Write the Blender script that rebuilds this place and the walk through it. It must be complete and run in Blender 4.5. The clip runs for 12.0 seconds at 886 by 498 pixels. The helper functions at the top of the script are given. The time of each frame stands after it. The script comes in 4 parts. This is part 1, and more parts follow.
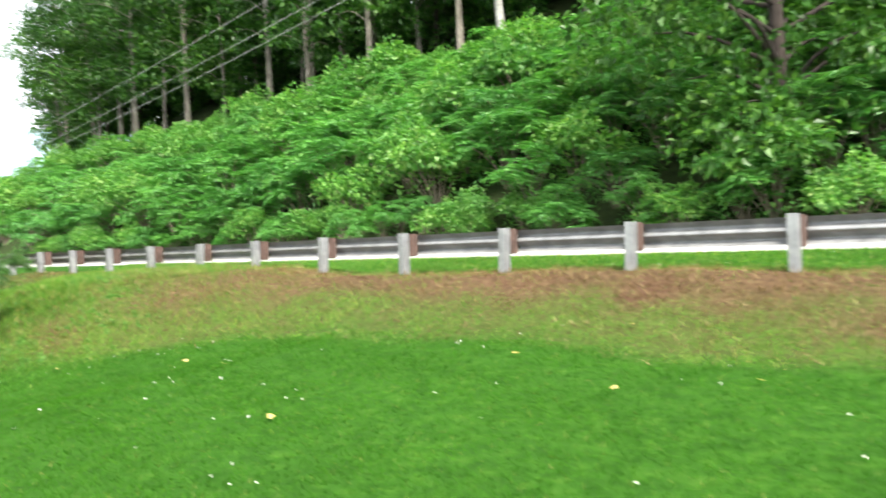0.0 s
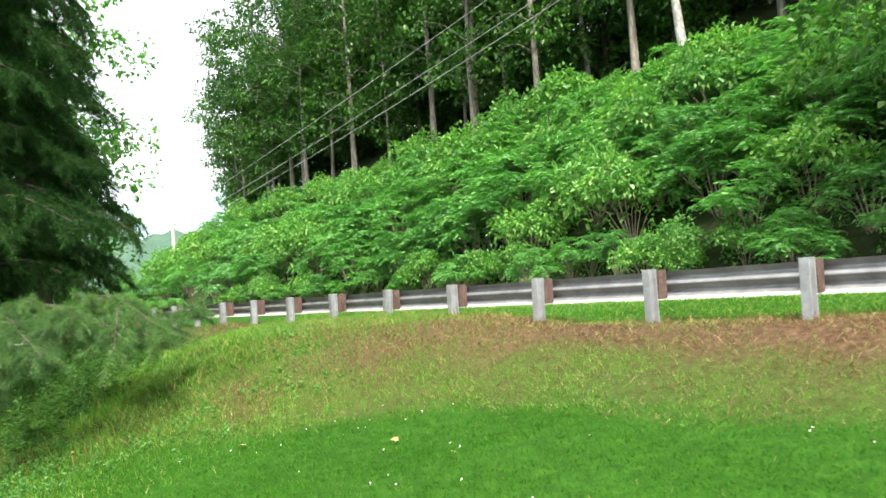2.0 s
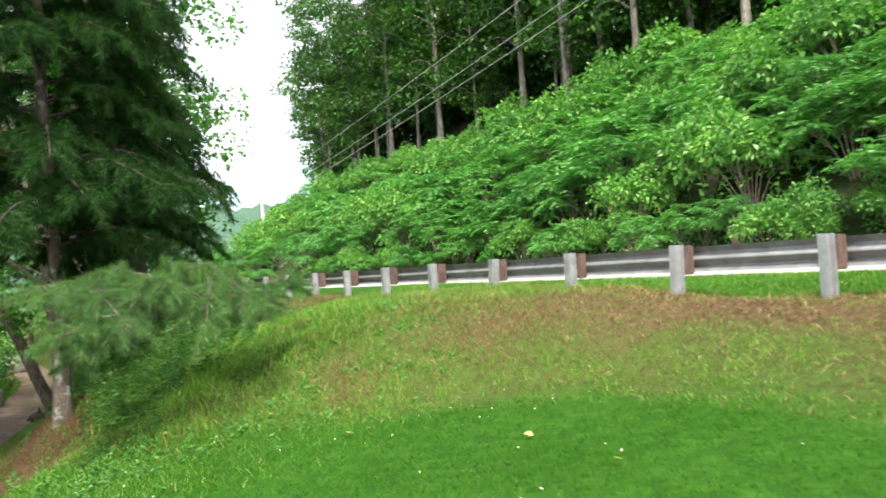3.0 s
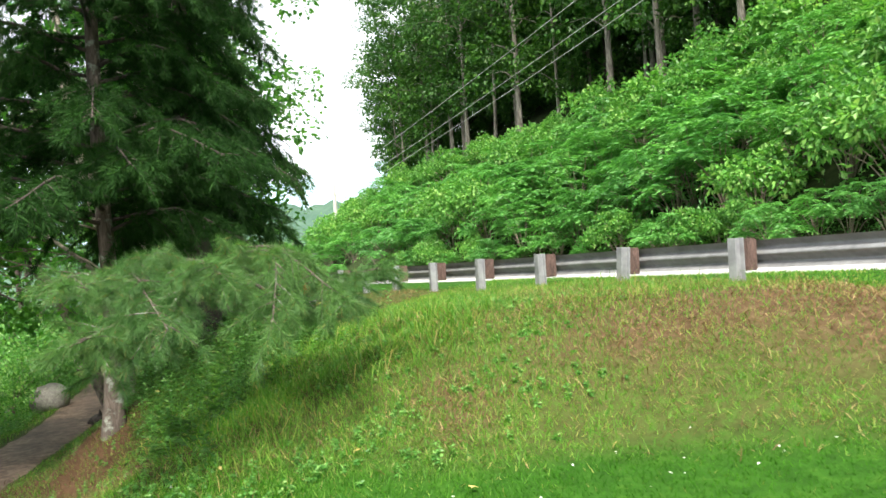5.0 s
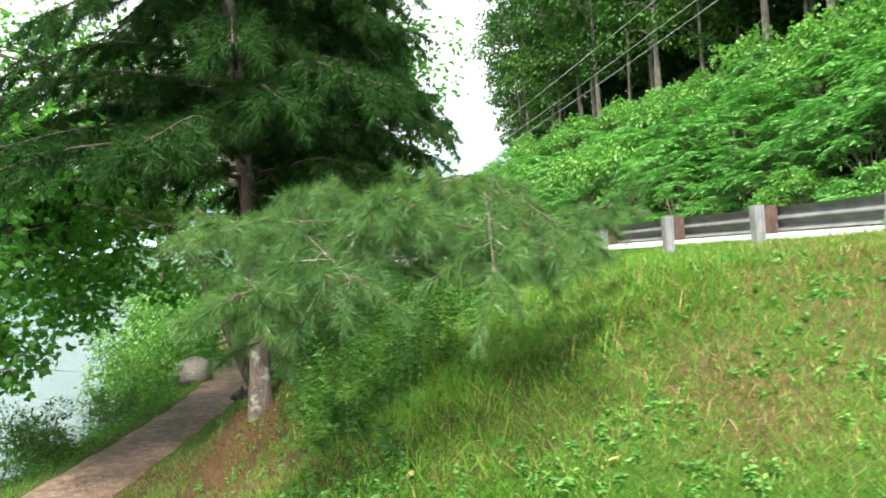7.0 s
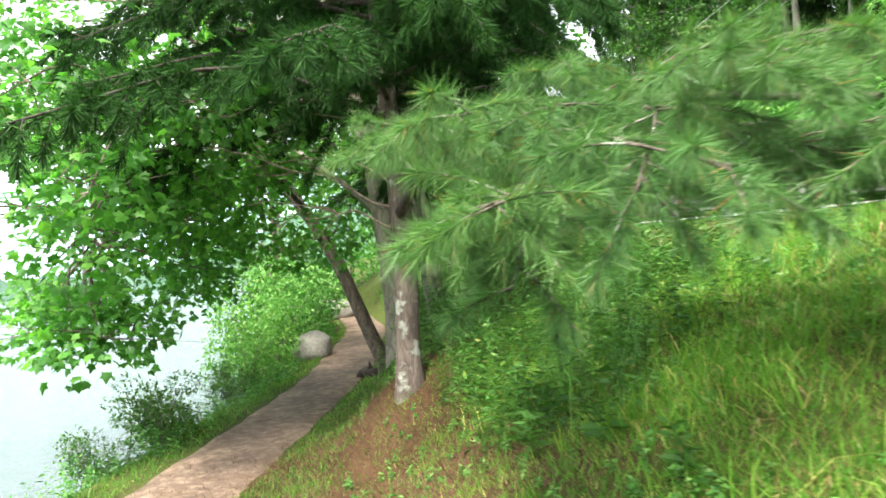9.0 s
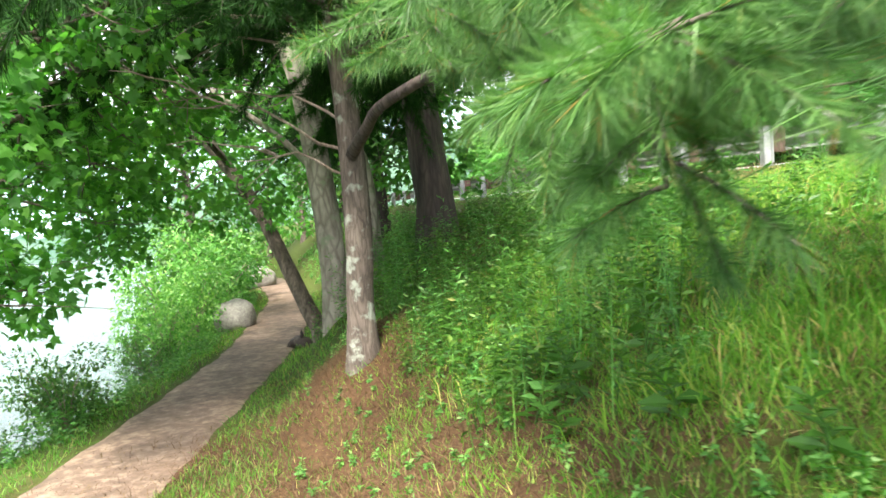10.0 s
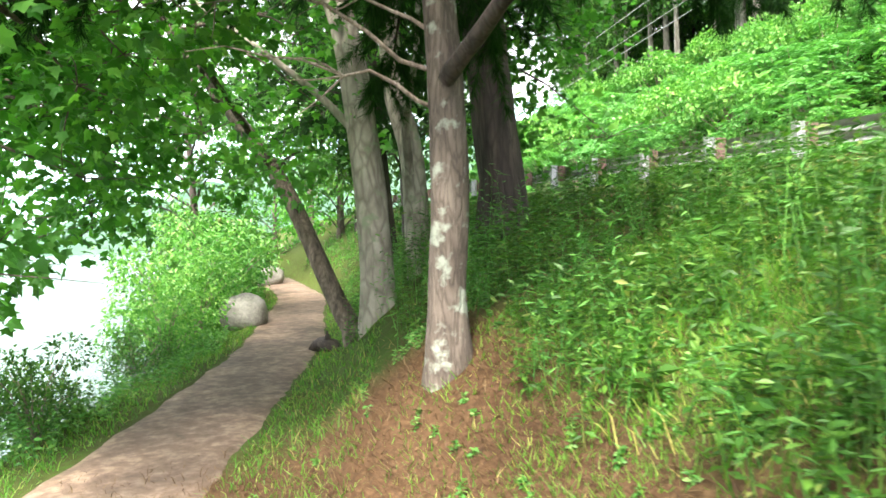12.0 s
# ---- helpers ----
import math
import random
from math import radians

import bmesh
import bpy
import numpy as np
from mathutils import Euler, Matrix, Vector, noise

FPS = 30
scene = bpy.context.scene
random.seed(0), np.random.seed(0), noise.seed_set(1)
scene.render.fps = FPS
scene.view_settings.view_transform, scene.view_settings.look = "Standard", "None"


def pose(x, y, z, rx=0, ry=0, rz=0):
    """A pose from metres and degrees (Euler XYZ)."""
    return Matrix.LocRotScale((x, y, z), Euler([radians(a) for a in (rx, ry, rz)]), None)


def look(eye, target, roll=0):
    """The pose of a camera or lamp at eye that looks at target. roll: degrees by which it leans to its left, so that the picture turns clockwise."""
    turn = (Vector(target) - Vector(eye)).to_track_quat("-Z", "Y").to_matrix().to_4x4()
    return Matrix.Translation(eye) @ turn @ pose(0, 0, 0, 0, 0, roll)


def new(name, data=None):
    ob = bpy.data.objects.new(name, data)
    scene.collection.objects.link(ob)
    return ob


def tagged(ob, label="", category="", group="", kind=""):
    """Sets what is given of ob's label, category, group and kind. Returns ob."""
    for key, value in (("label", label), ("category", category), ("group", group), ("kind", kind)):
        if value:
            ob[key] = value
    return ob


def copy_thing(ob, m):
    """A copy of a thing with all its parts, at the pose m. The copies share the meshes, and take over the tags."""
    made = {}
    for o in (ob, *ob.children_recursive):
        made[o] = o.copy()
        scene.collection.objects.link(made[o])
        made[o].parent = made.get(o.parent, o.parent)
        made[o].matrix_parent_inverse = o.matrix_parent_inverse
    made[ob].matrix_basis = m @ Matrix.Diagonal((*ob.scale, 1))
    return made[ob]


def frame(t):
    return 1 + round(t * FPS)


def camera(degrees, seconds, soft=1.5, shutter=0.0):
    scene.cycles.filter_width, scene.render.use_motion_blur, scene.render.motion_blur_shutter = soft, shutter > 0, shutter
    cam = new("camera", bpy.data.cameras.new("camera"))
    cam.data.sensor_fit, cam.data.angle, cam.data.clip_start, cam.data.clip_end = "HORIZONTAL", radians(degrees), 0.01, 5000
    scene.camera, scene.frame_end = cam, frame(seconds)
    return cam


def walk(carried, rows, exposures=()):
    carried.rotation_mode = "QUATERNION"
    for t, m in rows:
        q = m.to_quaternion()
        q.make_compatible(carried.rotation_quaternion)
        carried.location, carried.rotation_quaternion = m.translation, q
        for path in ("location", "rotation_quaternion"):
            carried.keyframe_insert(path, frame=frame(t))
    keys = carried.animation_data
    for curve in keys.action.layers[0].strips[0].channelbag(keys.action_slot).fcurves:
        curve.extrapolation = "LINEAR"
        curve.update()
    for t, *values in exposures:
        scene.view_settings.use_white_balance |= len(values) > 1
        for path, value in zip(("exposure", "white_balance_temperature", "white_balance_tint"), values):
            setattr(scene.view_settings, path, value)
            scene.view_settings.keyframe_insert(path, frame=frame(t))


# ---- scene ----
cam = camera(62.8, 12.0, soft=1.6, shutter=0.4)
METRES, EYE, TILT, LEAN, TURN = 13.4, 1.5, 0.0, 3.2, 0.0
ROWS = [
    (0.0, 0.0, 0.0, 0.0, 0.0, 0.0, -0.0),
    (0.5, -0.0246, 0.041, 0.0033, 6.63, 1.23, 0.64),
    (1.0, -0.0459, 0.0804, 0.0044, 7.39, 2.76, 1.03),
    (1.5, -0.0693, 0.1241, 0.0034, 12.11, 5.66, 1.67),
    (2.0, -0.092, 0.1627, 0.0013, 12.11, 3.49, 1.4),
    (2.5, -0.1198, 0.2061, 0.0006, 14.32, 2.8, 1.27),
    (3.0, -0.1477, 0.2404, -0.0014, 18.49, 1.48, 1.19),
    (5.0, -0.2453, 0.3788, -0.0089, 23.87, 1.39, 0.83),
    (5.5, -0.272, 0.405, -0.0126, 23.77, 2.0, 0.33),
    (6.0, -0.3028, 0.4309, -0.017, 27.17, 2.44, 0.65),
    (6.5, -0.3337, 0.449, -0.0233, 30.43, 1.35, 1.17),
    (8.5, -0.4501, 0.5192, -0.0451, 39.08, -2.55, 1.73),
    (9.0, -0.4875, 0.5299, -0.0519, 40.67, -1.42, 1.77),
    (9.5, -0.5266, 0.5492, -0.0597, 41.26, -1.33, 1.77),
    (10.0, -0.5615, 0.5685, -0.0682, 34.05, -3.99, 1.57),
    (10.5, -0.5933, 0.5928, -0.0771, 34.5, -1.26, 1.15),
    (11.0, -0.628, 0.6146, -0.0874, 31.05, -0.6, 0.73),
    (11.5, -0.6638, 0.6368, -0.097, 33.1, -2.25, -0.79),
    (12.0, -0.6998, 0.6578, -0.1017, 34.11, -3.07, -0.83),
]
EXPOSURES = [(0.0, 1.4), (2.0, 1.3), (3.0, 1.2), (5.0, 1.2), (6.5, 1.3), (8.5, 1.7), (10.0, 2.05), (12.0, 2.3)]
walk(cam, [(t, pose(0, 0, EYE, TILT, LEAN, TURN) @ pose(METRES * x, METRES * y, METRES * z, 90 + pitch, roll, yaw)) for t, x, y, z, yaw, pitch, roll in ROWS], EXPOSURES)

# ---- world and sun ----
world = bpy.data.worlds.new("world")
scene.world = world
world.use_nodes = True
wn = world.node_tree.nodes
sky = wn.new("ShaderNodeTexSky")
sky.sky_type, sky.sun_disc = "NISHITA", False
SUN_ELEV, SUN_AZ = 54.0, 158.0      # degrees; azimuth clockwise from +y
sky.sun_elevation, sky.sun_rotation = radians(SUN_ELEV), radians(SUN_AZ)
sky.air_density, sky.dust_density, sky.ozone_density = 1.0, 1.5, 1.0
cloud_veil = wn.new("ShaderNodeHueSaturation")
cloud_veil.inputs["Saturation"].default_value, cloud_veil.inputs["Value"].default_value = 0.2, 1.35
world.node_tree.links.new(sky.outputs[0], cloud_veil.inputs["Color"])
# a thin even layer of cloud over the whole sky
haze = wn.new("ShaderNodeMix")
haze.data_type = "RGBA"
haze.inputs[0].default_value, haze.inputs[7].default_value = 0.5, (6.3, 6.6, 6.9, 1)
world.node_tree.links.new(cloud_veil.outputs[0], haze.inputs[6])
world.node_tree.links.new(haze.outputs[2], wn["Background"].inputs[0])
wn["Background"].inputs[1].default_value = 0.15
sun = new("sun", bpy.data.lights.new("sun", "SUN"))
sun.data.energy, sun.data.angle, sun.data.color = 4.8, radians(15), (1.0, 0.94, 0.82)
sd = Vector((math.sin(radians(SUN_AZ)) * math.cos(radians(SUN_ELEV)), math.cos(radians(SUN_AZ)) * math.cos(radians(SUN_ELEV)), math.sin(radians(SUN_ELEV))))
sun.matrix_world = look(sd * 60, (0, 0, 0))

rng = np.random.default_rng(7)


# ---- materials ----
def material(name):
    m = bpy.data.materials.new(name)
    m.use_nodes = True
    nt = m.node_tree
    return m, nt, nt.nodes["Principled BSDF"]


def node(nt, kind, **values):
    n = nt.nodes.new("ShaderNode" + kind)
    for key, value in values.items():
        n.inputs[key].default_value = value
    return n


def ramp(nt, stops):
    r = nt.nodes.new("ShaderNodeValToRGB")
    e = r.color_ramp.elements
    while len(e) < len(stops):
        e.new(0.5)
    for k, (p, c) in zip(e, stops):
        k.position, k.color = p, (*c, 1)
    return r


def noise_ramp(nt, scale, stops, detail=6, rough=0.6, vector=None):
    n = node(nt, "TexNoise", Scale=scale, Detail=detail, Roughness=rough)
    if vector is None:
        vector = nt.nodes.new("ShaderNodeNewGeometry").outputs["Position"]
    nt.links.new(vector, n.inputs["Vector"])
    r = ramp(nt, stops)
    nt.links.new(n.outputs["Fac"], r.inputs[0])
    return r.outputs[0], n.outputs["Fac"]


def mix(nt, a, b, fac, blend="MIX"):
    m = nt.nodes.new("ShaderNodeMix")
    m.data_type, m.blend_type = "RGBA", blend
    for sock, v in ((m.inputs[0], fac), (m.inputs[6], a), (m.inputs[7], b)):
        if isinstance(v, (int, float)):
            sock.default_value = v
        elif isinstance(v, tuple):
            sock.default_value = (*v, 1)
        else:
            nt.links.new(v, sock)
    return m.outputs[2]


def bump(nt, b, height, strength, distance):
    n = node(nt, "Bump", Strength=strength, Distance=distance)
    nt.links.new(height, n.inputs["Height"])
    nt.links.new(n.outputs[0], b.inputs["Normal"])


def leaf_material(name, stops, translucent=0.35, gloss=0.45, tree_scale=0.25, sheen=0.3):
    """Leaves: each blade its own green, drifting over the plant; light passes through the blade."""
    m, nt, b = material(name)
    geo = nt.nodes.new("ShaderNodeNewGeometry")
    r = ramp(nt, stops)
    nt.links.new(geo.outputs["Random Per Island"], r.inputs[0])
    drift, _ = noise_ramp(nt, tree_scale, [(0.3, (0.7, 0.75, 0.75)), (0.7, (1.25, 1.2, 1.0))], 3)
    col = mix(nt, r.outputs[0], drift, 0.75, "MULTIPLY")
    info = nt.nodes.new("ShaderNodeObjectInfo")
    tone = ramp(nt, [(0.0, (0.78, 0.85, 0.9)), (1.0, (1.2, 1.15, 1.0))])
    nt.links.new(info.outputs["Random"], tone.inputs[0])
    col = mix(nt, col, tone.outputs[0], 0.7, "MULTIPLY")
    nt.links.new(col, b.inputs["Base Color"])
    b.inputs["Roughness"].default_value = gloss
    b.inputs["Specular IOR Level"].default_value = sheen
    t = nt.nodes.new("ShaderNodeBsdfTranslucent")
    bright = mix(nt, col, (1.25, 1.55, 0.75), 1.0, "MULTIPLY")
    nt.links.new(bright, t.inputs[0])
    s = nt.nodes.new("ShaderNodeMixShader")
    s.inputs[0].default_value = translucent
    nt.links.new(b.outputs[0], s.inputs[1])
    nt.links.new(t.outputs[0], s.inputs[2])
    nt.links.new(s.outputs[0], nt.nodes["Material Output"].inputs[0])
    return m


def bark_material(name, dark, pale, lichen=None, scale=9.0, stretch=0.18):
    m, nt, b = material(name)
    geo = nt.nodes.new("ShaderNodeNewGeometry")
    mp = nt.nodes.new("ShaderNodeMapping")
    mp.inputs["Scale"].default_value = (1, 1, stretch)
    nt.links.new(geo.outputs["Position"], mp.inputs["Vector"])
    col, fac = noise_ramp(nt, scale, [(0.32, dark), (0.68, pale)], 8, 0.65, mp.outputs[0])
    v = node(nt, "TexVoronoi", Scale=scale * 2.2)
    v.feature = "DISTANCE_TO_EDGE"
    warp = node(nt, "TexNoise", Scale=scale * 0.9, Detail=4)
    nt.links.new(mp.outputs[0], warp.inputs["Vector"])
    bent = mix(nt, mp.outputs[0], warp.outputs["Color"], 0.16)
    nt.links.new(bent, v.inputs["Vector"])
    crack = ramp(nt, [(0.0, (0.45, 0.43, 0.42)), (0.22, (1, 1, 1))])
    nt.links.new(v.outputs[0], crack.inputs[0])
    col = mix(nt, col, crack.outputs[0], 0.75, "MULTIPLY")
    if lichen:
        spots, _ = noise_ramp(nt, 5.5, [(0.56, (0, 0, 0)), (0.66, (1, 1, 1))], 5)
        col = mix(nt, col, lichen, spots)
    nt.links.new(col, b.inputs["Base Color"])
    b.inputs["Roughness"].default_value = 0.9
    bump(nt, b, crack.outputs[0], 0.6, 0.02)
    return m


M_SHRUB = leaf_material("shrub leaf", [(0.0, (0.0495, 0.16, 0.033)), (0.5, (0.099, 0.259, 0.055)), (0.9, (0.187, 0.363, 0.0935)), (1.0, (0.275, 0.407, 0.143))], 0.35, 0.42)
M_SUMAC = leaf_material("sumac leaflet", [(0.0, (0.0517, 0.172, 0.0437)), (0.6, (0.0978, 0.276, 0.069)), (1.0, (0.172, 0.38, 0.103))], 0.3, 0.4)
M_TREE = leaf_material("tree leaf", [(0.0, (0.0221, 0.0736, 0.0118)), (0.6, (0.0442, 0.132, 0.0206)), (1.0, (0.0883, 0.199, 0.0294))], 0.2, 0.4)
M_MAPLE = leaf_material("maple leaf", [(0.0, (0.0377, 0.13, 0.026)), (0.6, (0.0754, 0.227, 0.0455)), (1.0, (0.143, 0.338, 0.065))], 0.5)
M_NEEDLE = leaf_material("pine needle", [(0.0, (0.034, 0.0972, 0.0243)), (0.6, (0.0729, 0.17, 0.047)), (0.97, (0.13, 0.235, 0.0729)), (1.0, (0.284, 0.13, 0.0405))], 0.28)
M_RUST = leaf_material("dead rusty needle", [(0.0, (0.3, 0.1, 0.03)), (1.0, (0.5, 0.2, 0.06))], 0.3)
# dark pines' own green; on the lakeside pine, crown shade put into colour
M_DARK_SHADE_NEEDLE = leaf_material("dark needle with crown shade", [(0.0, (0.007, 0.026, 0.006)), (0.6, (0.015, 0.052, 0.012)), (1.0, (0.032, 0.085, 0.02))], 0.25, 0.6, 0.25, 0.1)
M_LAWN = leaf_material("lawn blade", [(0.0, (0.0185, 0.0808, 0.00462)), (0.6, (0.0308, 0.12, 0.00693)), (0.96, (0.0539, 0.159, 0.0123)), (1.0, (0.216, 0.2, 0.077))], 0.3, 0.6, 1.1, 0.1)
M_ROUGH = leaf_material("rough grass blade", [(0.0, (0.05, 0.16, 0.018)), (0.55, (0.1, 0.25, 0.03)), (0.86, (0.19, 0.31, 0.06)), (1.0, (0.38, 0.31, 0.14))], 0.42, 0.5, 0.6)
M_STRAW = leaf_material("dry straw", [(0.0, (0.0938, 0.05, 0.0225)), (0.6, (0.175, 0.103, 0.0475)), (1.0, (0.4, 0.3, 0.156))], 0.15, 0.6)
M_LITTER = leaf_material("brown fallen needle", [(0.0, (0.04, 0.0208, 0.0104)), (0.6, (0.08, 0.0424, 0.0208)), (1.0, (0.176, 0.12, 0.064))], 0.1, 0.7)
M_WEED = leaf_material("weed leaf", [(0.0, (0.0238, 0.0792, 0.0127)), (0.6, (0.0491, 0.135, 0.0206)), (0.95, (0.103, 0.214, 0.0356)), (1.0, (0.19, 0.206, 0.0713))], 0.3)
M_PINE_BARK = bark_material("pine bark", (0.055, 0.04, 0.032), (0.16, 0.128, 0.104), (0.25, 0.27, 0.225), 11)
M_DARK_BARK = bark_material("dark furrowed bark", (0.022, 0.016, 0.014), (0.085, 0.062, 0.052), None, 6)
M_PALE_BARK = bark_material("pale smooth bark", (0.2, 0.175, 0.14), (0.44, 0.4, 0.335), (0.2, 0.23, 0.15), 4, 0.4)
M_LEAN_BARK = bark_material("mottled bark", (0.035, 0.026, 0.02), (0.2, 0.16, 0.125), None, 9, 0.3)
M_WOODS_BARK = bark_material("woodland bark", (0.11, 0.095, 0.075), (0.34, 0.31, 0.26), None, 5)
M_WHITE_BARK = bark_material("white bark", (0.42, 0.40, 0.36), (0.78, 0.76, 0.70), None, 3, 0.5)
M_TWIG = bark_material("dead twig", (0.16, 0.12, 0.09), (0.36, 0.3, 0.24), None, 14)


# ---- mesh helpers ----
def mesh_of(name, verts, faces, mat, smooth=False):
    """A mesh from arrays: verts (N, 3), faces (M, 3 or 4)."""
    me = bpy.data.meshes.new(name)
    verts, faces = np.asarray(verts, dtype=np.float32), np.asarray(faces, dtype=np.int32)
    k = faces.shape[1]
    me.vertices.add(len(verts))
    me.vertices.foreach_set("co", verts.ravel())
    me.loops.add(faces.size)
    me.loops.foreach_set("vertex_index", faces.ravel())
    me.polygons.add(len(faces))
    me.polygons.foreach_set("loop_start", np.arange(0, faces.size, k, dtype=np.int32))
    me.polygons.foreach_set("use_smooth", np.full(len(faces), smooth))
    me.update(calc_edges=True)
    me.validate()
    if mat:
        me.materials.append(mat)
    return me


def part(name, me, parent, label=""):
    ob = new(name, me)
    ob.parent = parent
    return tagged(ob, label)


def thing(name, x, y, z, label, category, group="", kind="", turn=0.0):
    ob = new(name)
    ob.empty_display_size = 0.1
    ob.matrix_basis = pose(x, y, z, 0, 0, turn)
    return tagged(ob, label, category, group, kind)


def joined(pieces):
    vs, fs, at = [], [], 0
    for v, f in pieces:
        vs.append(v)
        fs.append(np.asarray(f) + at)
        at += len(v)
    return np.concatenate(vs), np.concatenate(fs)


def tube(points, radii, sides=8, rough=0.0, seed=0):
    """A tapered tube along points, with an uneven skin, closed at its end."""
    p = np.asarray(points, float)
    r = np.asarray(radii, float)
    d = np.gradient(p, axis=0)
    d /= np.linalg.norm(d, axis=1)[:, None] + 1e-9
    ref = np.array([0, 0, 1.0]) if abs(d[0][2]) < 0.9 else np.array([1.0, 0, 0])
    a = np.cross(d, ref)
    a /= np.linalg.norm(a, axis=1)[:, None] + 1e-9
    b = np.cross(d, a)
    th = np.linspace(0, 2 * np.pi, sides, endpoint=False)
    g = np.random.default_rng(seed)
    wob = 1 + rough * (g.random((len(p), sides)) - 0.5) + rough * 0.8 * np.sin(th * 3 + seed)[None]
    v = p[:, None] + (a[:, None] * np.cos(th)[None, :, None] + b[:, None] * np.sin(th)[None, :, None]) * (r[:, None] * wob)[..., None]
    v = v.reshape(-1, 3)
    i, j = np.meshgrid(np.arange(len(p) - 1), np.arange(sides), indexing="ij")
    k = (j + 1) % sides
    f = np.stack([i * sides + j, i * sides + k, (i + 1) * sides + k, (i + 1) * sides + j], -1).reshape(-1, 4)
    return v, f


def curve(ctrl, n):
    """A smooth line through control points, n samples."""
    c = np.asarray(ctrl, float)
    t = np.linspace(0, len(c) - 1, n)
    c = np.vstack([2 * c[0] - c[1], c, 2 * c[-1] - c[-2]])
    i = np.minimum(t.astype(int), len(c) - 4)
    u = (t - i)[:, None]
    p0, p1, p2, p3 = c[i], c[i + 1], c[i + 2], c[i + 3]
    return 0.5 * (2 * p1 + (p2 - p0) * u + (2 * p0 - 5 * p1 + 4 * p2 - p3) * u * u + (3 * p1 - p0 - 3 * p2 + p3) * u ** 3)


def unit(v):
    return v / (np.linalg.norm(v, axis=-1, keepdims=True) + 1e-9)


def leaves(centres, along, length, width, fold=0.25, g=rng):
    """Folded leaf blades at centres, pointing along; 4 vertices and 2 triangles each."""
    n = len(centres)
    along = unit(along)
    side = unit(np.cross(along, unit(g.normal(size=(n, 3)) * 0.45 + [0, 0, 1.0])))
    up = np.cross(side, along)
    ln = np.asarray(length).reshape(-1, 1) * np.ones((n, 1))
    wd = np.asarray(width).reshape(-1, 1) * np.ones((n, 1))
    base, tip = centres, centres + along * ln
    mid = centres + along * ln * 0.45 + up * wd * fold
    v = np.stack([base, mid + side * wd * 0.5, tip - up * wd * fold * 0.5, mid - side * wd * 0.5], 1).reshape(-1, 3)
    o = np.arange(n)[:, None] * 4
    f = np.concatenate([o + [0, 1, 2], o + [0, 2, 3]], 1).reshape(-1, 3)
    return v, f


LOBES = np.array([(0, 0), (0.16, 0.05), (0.44, -0.02), (0.36, 0.22), (0.56, 0.50), (0.28, 0.52), (0.2, 0.66), (0, 1.0)])


def lobed_leaves(centres, along, size, g=rng):
    """Five-lobed leaves, each a fan of twelve triangles."""
    n = len(centres)
    along = unit(along)
    side = unit(np.cross(along, unit(g.normal(size=(n, 3)) * 0.5 + [0, 0, 1.0])))
    up = np.cross(side, along)
    ring = np.concatenate([LOBES, (LOBES * [-1, 1])[1:-1][::-1]])
    k = len(ring)
    sz = np.asarray(size).reshape(-1, 1, 1) * np.ones((n, 1, 1))
    curl = -0.35 * ring[:, 0] ** 2 - 0.12 * ring[:, 1] ** 2
    v = centres[:, None] + sz * (side[:, None] * ring[None, :, :1] + along[:, None] * ring[None, :, 1:] + up[:, None] * curl[None, :, None])
    c = centres[:, None] + sz * along[:, None] * 0.4
    v = np.concatenate([v, c], 1).reshape(-1, 3)
    o = np.arange(n)[:, None] * (k + 1)
    f = np.concatenate([o + [i, (i + 1) % k, k] for i in range(k)], 1).reshape(-1, 3)
    return v, f


def blades(roots, height, width, lean=0.35, g=rng, curl=0.0):
    """Grass blades; curl > 0 bends them over with a second triangle pair."""
    n = len(roots)
    th = g.random(n) * 2 * np.pi
    side = np.stack([np.cos(th), np.sin(th), 0 * th], 1)
    tilt = g.normal(size=(n, 2)) * lean
    h = np.asarray(height).reshape(-1, 1) * np.ones((n, 1))
    w = np.asarray(width).reshape(-1, 1) * np.ones((n, 1))
    dirn = unit(np.concatenate([tilt, np.ones((n, 1))], 1))
    o3 = np.arange(n)[:, None]
    if not curl:
        v = np.stack([roots - side * w / 2, roots + side * w / 2, roots + dirn * h], 1).reshape(-1, 3)
        return v, (o3 * 3 + [0, 1, 2]).reshape(-1, 3)
    mid = roots + dirn * h * 0.6
    bend = np.concatenate([tilt, np.zeros((n, 1))], 1)
    tip = mid + unit(dirn + unit(bend) * curl - [0, 0, 0.3 * curl]) * h * 0.5
    v = np.stack([roots - side * w / 2, roots + side * w / 2, mid + side * w * 0.4, mid - side * w * 0.4, tip], 1).reshape(-1, 3)
    o = o3 * 5
    return v, np.concatenate([o + [0, 1, 2], o + [0, 2, 3], o + [3, 2, 4]], 1).reshape(-1, 3)


# ---- the plan: s runs along the guardrail, n across it towards the road ----
RX, RY, DX, DY, NX, NY = 2.33, 9.06, -0.779, 0.627, 0.627, 0.779


def to_sn(x, y):
    return (x - RX) * DX + (y - RY) * DY, (x - RX) * NX + (y - RY) * NY


def to_xy(s, n):
    return RX + s * DX + n * NX, RY + s * DY + n * NY


def step(a, b, v):
    u = np.clip((v - a) / (b - a), 0, 1)
    return u * u * (3 - 2 * u)


def wave(x, y, scale, seed=0.0):
    a, b = x / scale + seed, y / scale - seed * 1.7
    return (np.sin(a * 1.0 + b * 0.6) + np.sin(a * -0.7 + b * 1.3 + 1.1) + np.sin(a * 2.1 + b * 1.7 + 2.3) * 0.5 + np.sin(a * -2.9 + b * 2.3 + 0.4) * 0.35) / 2.85


